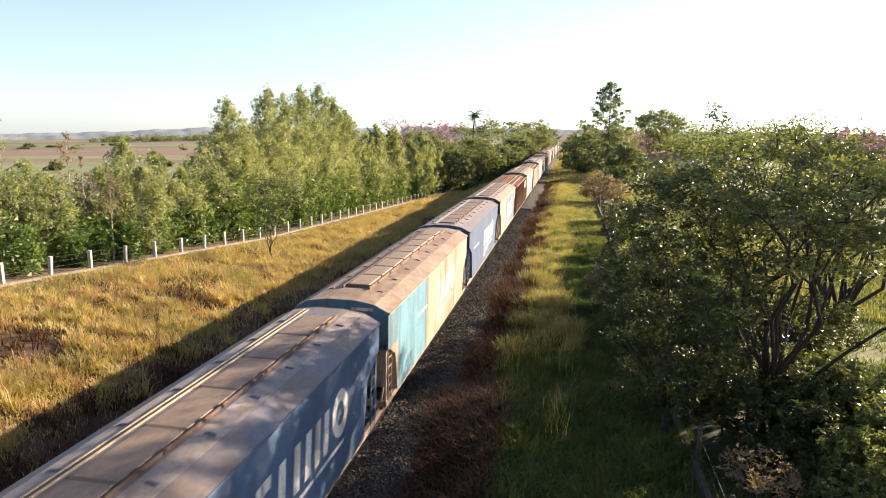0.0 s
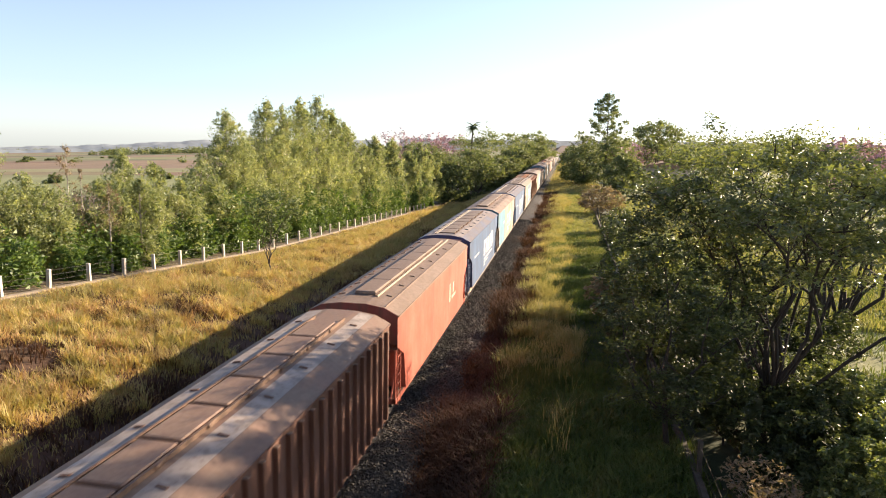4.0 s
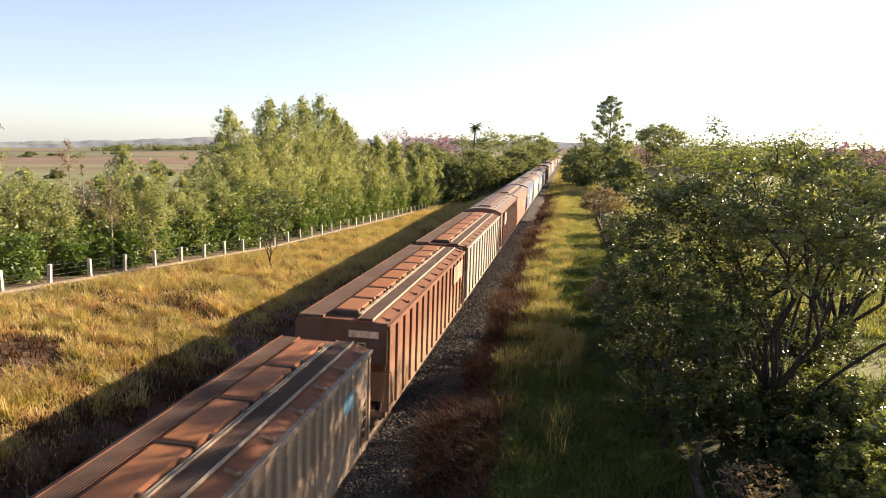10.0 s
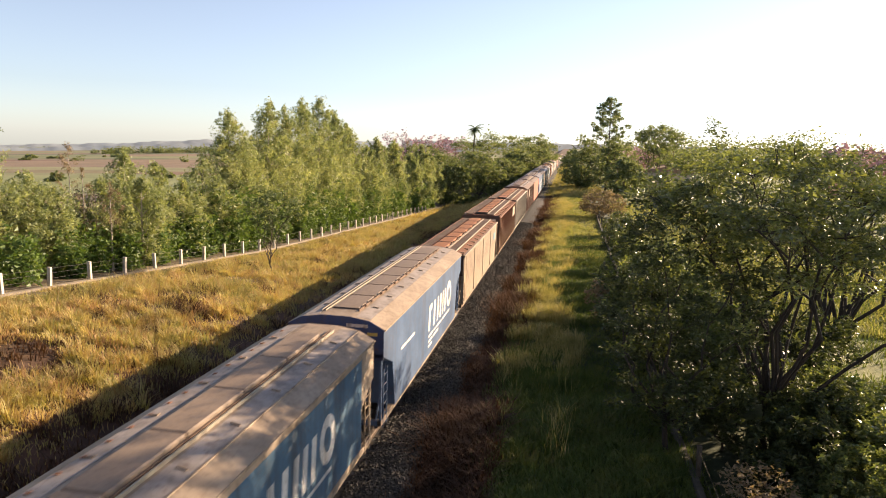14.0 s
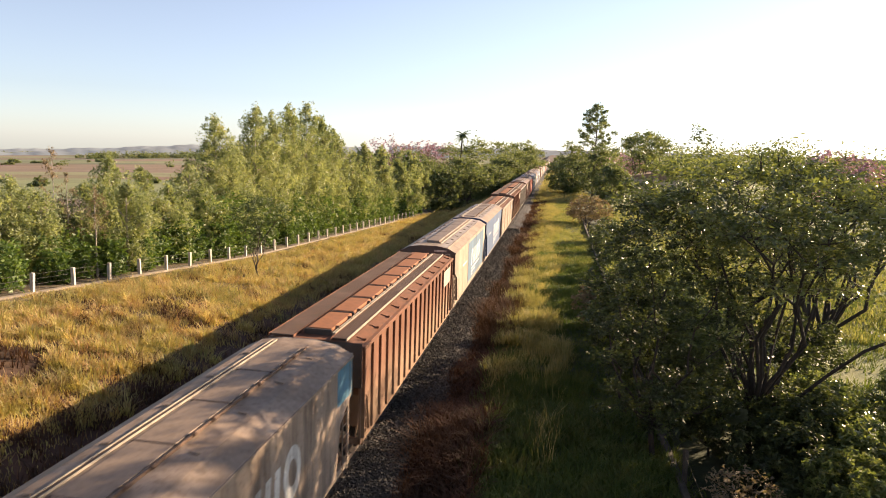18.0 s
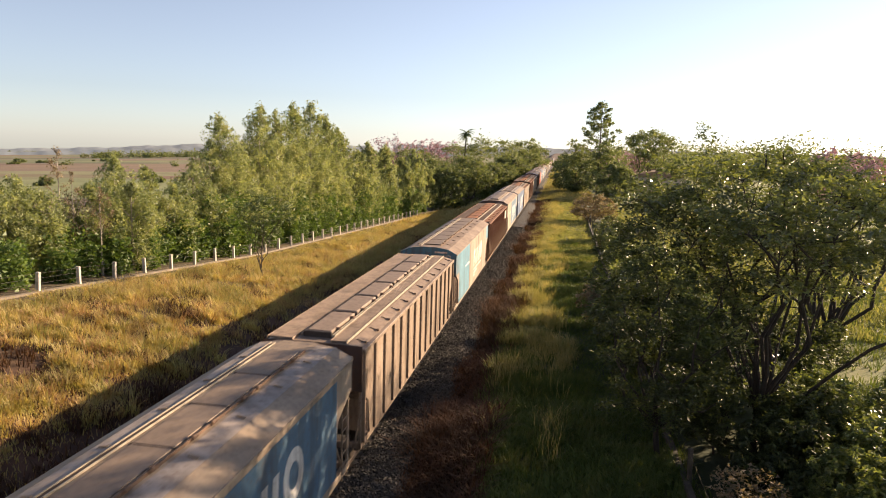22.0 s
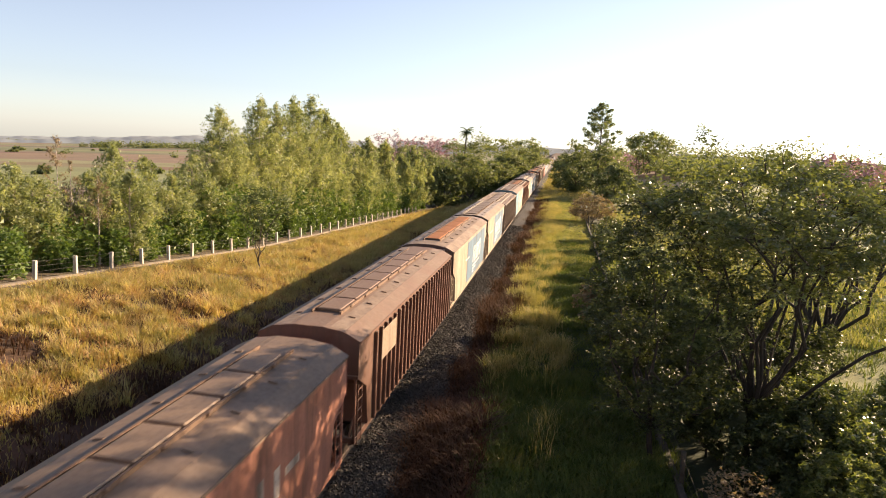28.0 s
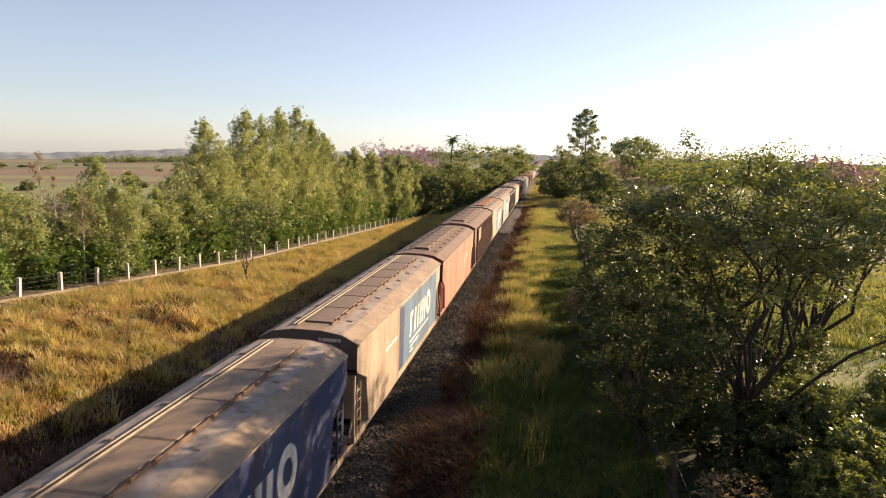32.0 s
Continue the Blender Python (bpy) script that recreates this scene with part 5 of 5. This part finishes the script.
        for k in range(24):
            piece("bolt_plate", "bolt_plate", lambda: boxed((-0.05, -0.03, 0), (0.05, 0.03, 0.025), 0.008), P_LID, w, pose(-0.95, 0.8 + (b - 1.6) * k / 23, zb + 0.04, 0, -11, 0))
        part("upper_bead", boxed((1.08, 0.1, zb - 0.02), (1.12, b - 0.1, zb + 0.025)), roof or paint, w)
    elif style == "panels":
        n = 4 if hatch == P_ORANGE else 8
        p = (b - 3.4) / n
        for k in range(n):
            piece("hatch_cover", f"panel_cover_{p:.2f}", lambda: boxed((-0.38, 0.05, 0.0), (0.40, p - 0.05, 0.10), 0.03), hatch, w, pose(0, 1.7 + p * k, ridge))
            piece("strap", "strap", lambda: boxed((-0.42, -0.02, 0.0), (0.50, 0.02, 0.09), 0.012), M_RUSTBAR, w, pose(0, 1.75 + p * k, ridge))
            piece("hinge", "hinge", lambda: boxed((-0.04, -0.09, 0.0), (0.05, 0.09, 0.09), 0.02), M_RUSTBAR, w, pose(0.50, 1.7 + p * (k + 0.5), ridge))
        for x in (-0.46, 0.47):
            part("hatch_rail", boxed((x - 0.03, 1.5, ridge - 0.02), (x + 0.03, b - 1.2, ridge + 0.08)), M_RUSTBAR, w)
    for k in range(8):
        for s in (-1, 1):
            piece("roof_cleat", "roof_cleat", lambda: boxed((-0.10, -0.025, 0), (0.10, 0.025, 0.035)), roof or paint, w, pose(s * 0.86, 1.5 + (b - 3) * k / 7, zb + 0.042, 0, s * 9, 0))
    undercarriage(w, b, paint, P_GREY if paint in (P_BLUE, P_NAVY, P_TAN) else None)
    tagged(w, label, "wagon", group="wagons of the freight train")
    wagons.append((w, tau))
    return w


def ribs(w, b, mat, n, y0, y1, z0, z1, deep=0.07, wide=0.09, side=HALF):
    for s in (-1, 1):
        for k in range(n):
            piece("rib", f"rib_{z1 - z0:.2f}_{deep}_{wide}", lambda: boxed((-deep, -wide / 2, 0), (deep, wide / 2, z1 - z0), 0.012), mat, w, pose(s * side, y0 + (y1 - y0) * k / (n - 1), z0))


def flat_top_hopper(label, paint, tau, length, lids, lid_mat, deck, n_rib, ze=3.88, pale_deck=None, board_x=-1.40):
    """An older hopper: wide lids along the middle between two ribbed running boards, stakes on its sides."""
    w = new("covered_gondola_wagon")
    b = length - 1.15
    side = HALF - 0.03
    part("body", hull(b, ze, side, 0.9, 2.6), paint, w)
    part("deck", roof_shell(b, [(side, ze), (1.12, ze + 0.13), (-1.12, ze + 0.13), (-side, ze), (-side, ze - 0.05), (side, ze - 0.05)], False), deck, w)
    part("top_rail", boxed((side - 0.06, -0.01, ze - 0.12), (side + 0.09, b + 0.01, ze + 0.015), 0.02), paint, w)
    part("top_rail", boxed((-side - 0.04, -0.01, ze - 0.14), (-side + 0.06, b + 0.01, ze - 0.01), 0.02), paint, w)
    zt = ze + 0.134
    for x0, x1, m in ((board_x, -0.62, pale_deck or P_GRATE), (0.56, 1.04, pale_deck or P_GRATE)):
        board = part("running_board", boxed((x0, 0.05, zt + 0.02), (x1, b - 0.05, zt + 0.05)), m, w)
        n = max(4, int((x1 - x0) / 0.06))
        for k in range(n):
            x = x0 + (x1 - x0) * (k + 0.5) / n
            sl = part("slat", boxed((x - 0.018, 0.05, zt + 0.046), (x + 0.018, b - 0.05, zt + 0.062)), m, board)
        for x in (x0, x1):
            part("board_edge", boxed((x - 0.010, 0.0, zt - 0.02), (x + 0.010, b, zt + 0.078)), M_RAIL if x > 0.9 else deck, board)
    gap = 0.22
    p = (b - 1.0) / lids
    for k in range(lids):
        cover = piece("hatch_cover", f"lid_{p:.2f}", lambda: boxed((-0.40, gap / 2, 0.0), (0.40, p - gap / 2, 0.17), 0.035), lid_mat[k % len(lid_mat)], w, pose(-0.02, 0.5 + p * k, zt))
        for q in (0.2, 0.8):
            piece("latch", "latch", lambda: box(boxed((-0.06, -0.10, 0.0), (0.10, 0.10, 0.12), 0.02), (-0.16, -0.03, 0.06), (0.06, 0.03, 0.15)), M_RUSTBAR, cover, pose(0.44, gap / 2 + (p - gap) * q, 0.02))
        piece("lid_strap", "lid_strap", lambda: boxed((-0.44, -0.035, 0.0), (0.44, 0.035, 0.19), 0.012), M_IRON, w, pose(-0.02, 0.5 + p * k, zt - 0.02))
    for x in (-0.50, 0.46, 0.53):
        part("hatch_bar", boxed((x, 0.4, zt + 0.02), (x + 0.03, b - 0.4, zt + 0.12)), M_RAIL if x > 0 else deck, w)
    for k in range(12):
        piece("bracket", "bracket", lambda: box(boxed((-0.16, -0.02, 0), (0.16, 0.02, 0.03)), (0.10, -0.06, 0), (0.16, 0.06, 0.075)), paint, w, pose(1.32, 0.6 + (b - 1.2) * k / 11, ze + 0.07, 0, 16, 0))
    piece("grab_iron", "grab_iron", lambda: tube(tube(tube(bmesh.new(), (-0.12, 0, 0), (-0.12, 0, 0.16), 0.015), (0.12, 0, 0), (0.12, 0, 0.16), 0.015), (-0.13, 0, 0.16), (0.13, 0, 0.16), 0.018), M_RAIL, w, pose(1.32, b - 0.15, ze + 0.05))
    if n_rib:
        ribs(w, b, paint, n_rib, 0.12, b - 0.12, 1.0, ze - 0.1, 0.075, 0.10, side)
    else:
        for k in range(28):
            piece("board", f"board_{b:.2f}", lambda: boxed((-0.012, 0.012, 0), (0.012, (b - 2.4) / 28 - 0.012, ze - 1.2), 0.004), paint, w, pose(side + 0.004, 1.2 + (b - 2.4) * k / 28, 1.05))
        ribs(w, b, paint, 5, 0.1, b - 0.1, 1.0, ze - 0.1, 0.05, 0.12, side)
    # the dark grating paint stands in for shade on this end
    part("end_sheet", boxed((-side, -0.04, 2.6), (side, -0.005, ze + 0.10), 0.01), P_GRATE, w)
    part("end_mark", boxed((0.25, -0.048, ze - 0.42), (1.25, -0.036, ze - 0.2)), P_GHOST, w)
    undercarriage(w, b, paint)
    tagged(w, label, "wagon", group="wagons of the freight train")
    wagons.append((w, tau))
    return w


def build_train():
    made = {}
    t = [0.0, 1.89, 3.85, 5.90, 8.05, 9.99, 12.18, 14.05, 16.02, 18.15, 20.15, 22.2, 24.14, 26.16, 28.20, 30.13, 32.10, 34.1]
    ln = [SPEED * (b - a) for a, b in zip([-2.05] + t, t)]
    w = smooth_hopper("cream hopper wagon with turquoise tail and brown dusty roof", P_TAN, t[0], ln[0], roof=P_TAN, style="panels", hatch=P_GREY, end=P_TEALEND_SHADE)
    panel(w, "colour_panel", P_TEAL, 0.02, 6.0, 2.75, 3.92, label="faded turquoise paint panel")
    panel(w, "colour_panel", P_TEAL, 1.3, 5.9, 1.0, 2.75, label="faded turquoise paint panel")
    marks(w, P_WHITE, 8.2, 12.7)
    made["tan"] = w
    w = smooth_hopper("dark blue hopper wagon with white mark and dusty grey roof", P_BLUE, t[1], ln[1], hatch=P_COVER, washed=P_WASHED, cut=1.5, low=3.1, end=P_NAVY)
    marks(w, P_WHITE, 6.9, 12.4)
    made["blue"] = w
    w = smooth_hopper("red hopper wagon with brown dusty roof", P_RED, t[2], ln[2], style="long", ze=3.95, hatch=P_DUSTROOF, end=P_REDEND_SHADE, roof=P_DUSTROOF)
    panel(w, "faded_mark", P_GHOST, 10.2, 10.5, 2.0, 2.9)
    panel(w, "faded_mark", P_GHOST, 10.9, 12.1, 2.05, 2.2)
    panel(w, "faded_mark", P_GHOST, 11.2, 11.5, 2.3, 2.8)
    made["red"] = w
    for k in (3, 14):
        w = smooth_hopper("dark brown ribbed hopper wagon with dusty roof", P_BROWN, t[k], ln[k], style="panels", hatch=P_BROWN, washed=P_WASHED if k == 3 else P_GREYC, low=2.85, cut=1.2)
        ribs(w, ln[k] - 1.15, P_BROWN, 24, 1.7, ln[k] - 1.15 - 0.5, 1.0, 3.85, 0.11, 0.13)
        panel(w, "pale_panel", P_GREYC, 2.2, 4.1, 2.75, 3.75, HALF + 0.12, label="pale stencil panel")
        made["brown"] = w
    w = flat_top_hopper("dirty white staked hopper wagon with rusty brown deck", P_BEIGE, t[4], ln[4], 6, [P_LID], P_RUST, 14)
    made["beige_c"] = w
    w = flat_top_hopper("rusty brown staked hopper wagon with orange lids", P_RUST, t[5], ln[5], 8, [P_LID, P_LID, P_ORANGE, P_ORANGE, P_LID, P_ORANGE], P_RUST, 16)
    panel(w, "pale_panel", P_PLANK, ln[5] - 4.6, ln[5] - 2.0, 2.7, 3.6, HALF + 0.05, label="pale lettering panel")
    panel(w, "tail_mark", P_BEIGE, 0.05, 0.4, 3.2, 3.5, HALF)
    made["rust_c"] = w
    w = flat_top_hopper("tan boarded hopper wagon with rusty lids", P_PLANK, t[6], ln[6] - 0.8, 7, [P_LID], P_RUST, 0, ze=3.72, board_x=-1.16)
    panel(w, "green_patch", P_TEAL, ln[6] - 4.3, ln[6] - 3.5, 2.6, 3.1, HALF)
    made["plank_c"] = w
    w = smooth_hopper("dark blue hopper wagon with white mark and dusty grey roof", P_BLUE, t[7], ln[7], hatch=P_COVER, washed=P_WASHED, cut=1.5, low=3.1, end=P_NAVY, roof=P_GREY)
    marks(w, P_WHITE, 6.9, 12.3)
    w = smooth_hopper("grey-beige hopper wagon with faded blue panel and white mark", P_GREY, t[8], ln[8], style="long", hatch=P_COVER, washed=P_WASHED, end=P_SHADE_STRAP, cut=1.4)
    panel(w, "colour_panel", P_PANEL, 5.9, ln[8] - 2.3, 1.15, 3.75, label="faded blue paint panel")
    marks(w, P_WHITE, 7.7, 12.7)
    w = flat_top_hopper("rusty brown staked hopper wagon with brown lids", P_RUST, t[9], ln[9], 7, [P_LID], P_RUST, 19)
    panel(w, "pale_panel", P_BEIGE, ln[9] - 4.1, ln[9] - 2.1, 2.8, 3.6, HALF + 0.05, label="pale lettering panel")
    w = smooth_hopper("beige hopper wagon with turquoise ends and white mark", P_TAN, t[10], ln[10], style="trough", hatch=P_COVER, roof=P_TAN, end=P_TEALEND_SHADE, cut=1.3)
    panel(w, "colour_panel", P_TEAL, 0.02, 5.6, 2.8, 3.92, label="faded turquoise paint panel")
    panel(w, "colour_panel", P_TEAL, 1.3, 5.7, 1.0, 2.8, label="faded turquoise paint panel")
    panel(w, "colour_panel", P_TEAL, ln[10] - 2.4, ln[10] - 1.2, 2.9, 3.92, label="faded turquoise paint panel")
    marks(w, P_WHITE, 7.8, 12.4)
    made["teal"] = w
    w = flat_top_hopper("dull grey staked hopper wagon with dusty ribbed deck", P_GREYC, t[11], ln[11], 6, [P_GREYC], P_GREYC, 15, pale_deck=P_GREYC)
    made["grey_c"] = w
    w = smooth_hopper("grey hopper wagon with faded blue panel and white mark", P_GREY, t[12], ln[12], hatch=P_COVER, washed=P_WASHED, end=P_SHADE_STRAP, cut=1.5, low=3.1)
    panel(w, "colour_panel", P_PANEL, 5.6, ln[12] - 2.4, 1.15, 3.75, label="faded blue paint panel")
    marks(w, P_WHITE, 6.9, 12.2)
    made["grey"] = w
    w = smooth_hopper("tan hopper wagon with orange rusted hatches and blue panel", P_GREY, t[13], ln[13], style="panels", hatch=P_ORANGE, roof=P_TAN, end=P_SHADE_STRAP)
    panel(w, "colour_panel", P_PANEL, 5.8, ln[13] - 2.2, 1.15, 3.75, label="faded blue paint panel")
    marks(w, P_WHITE, 8.7, 12.9)
    made["orange"] = w
    w = smooth_hopper("faded pink-red hopper wagon with brown dusty roof", P_PINK, t[15], ln[15], style="panels", ze=3.93, hatch=P_DUSTROOF, end=P_REDEND_SHADE, roof=P_DUSTROOF)
    panel(w, "faded_mark", P_GHOST, 10.0, 10.3, 1.9, 3.0)
    panel(w, "faded_mark", P_GHOST, 10.8, 11.1, 2.2, 2.9)
    panel(w, "faded_mark", P_GHOST, 11.4, 12.2, 2.5, 2.7)
    made["pink"] = w
    w = smooth_hopper("grey-beige hopper wagon with faded blue panel and white mark", P_GREY, t[16], ln[16], hatch=P_COVER, washed=P_WASHED, end=P_SHADE_STRAP, cut=1.5, low=3.1)
    panel(w, "colour_panel", P_PANEL, 6.1, ln[16] - 2.2, 1.15, 3.75, label="faded blue paint panel")
    panel(w, "navy_block", P_NAVY, 6.1, 6.9, 1.2, 3.7, HALF + 0.004)
    marks(w, P_WHITE, 8.1, 13.2)
    w = smooth_hopper("navy hopper wagon with white mark and grey dusty roof", P_NAVY, t[17], ln[17], hatch=P_COVER, washed=P_WASHED, end=P_NAVY, cut=1.5, low=3.1, roof=P_GREY)
    marks(w, P_WHITE, 6.9, 12.4)
    # those that have already gone by
    ahead = "blue grey rust_c grey plank_c tan grey beige_c red grey brown tan grey_c blue grey rust_c tan grey brown grey".split()
    for k, key in enumerate(ahead):
        wagons.append((copy_thing(made[key], pose(0, 0, 0)), -2.05 - 1.99 * k))


build_train()


def motions():
    for w, tau in wagons:
        walk(w, [(t, pose(0, PASS + SPEED * (t - tau), 0)) for t in (0, 8, 16, 24, 32)])


motions()
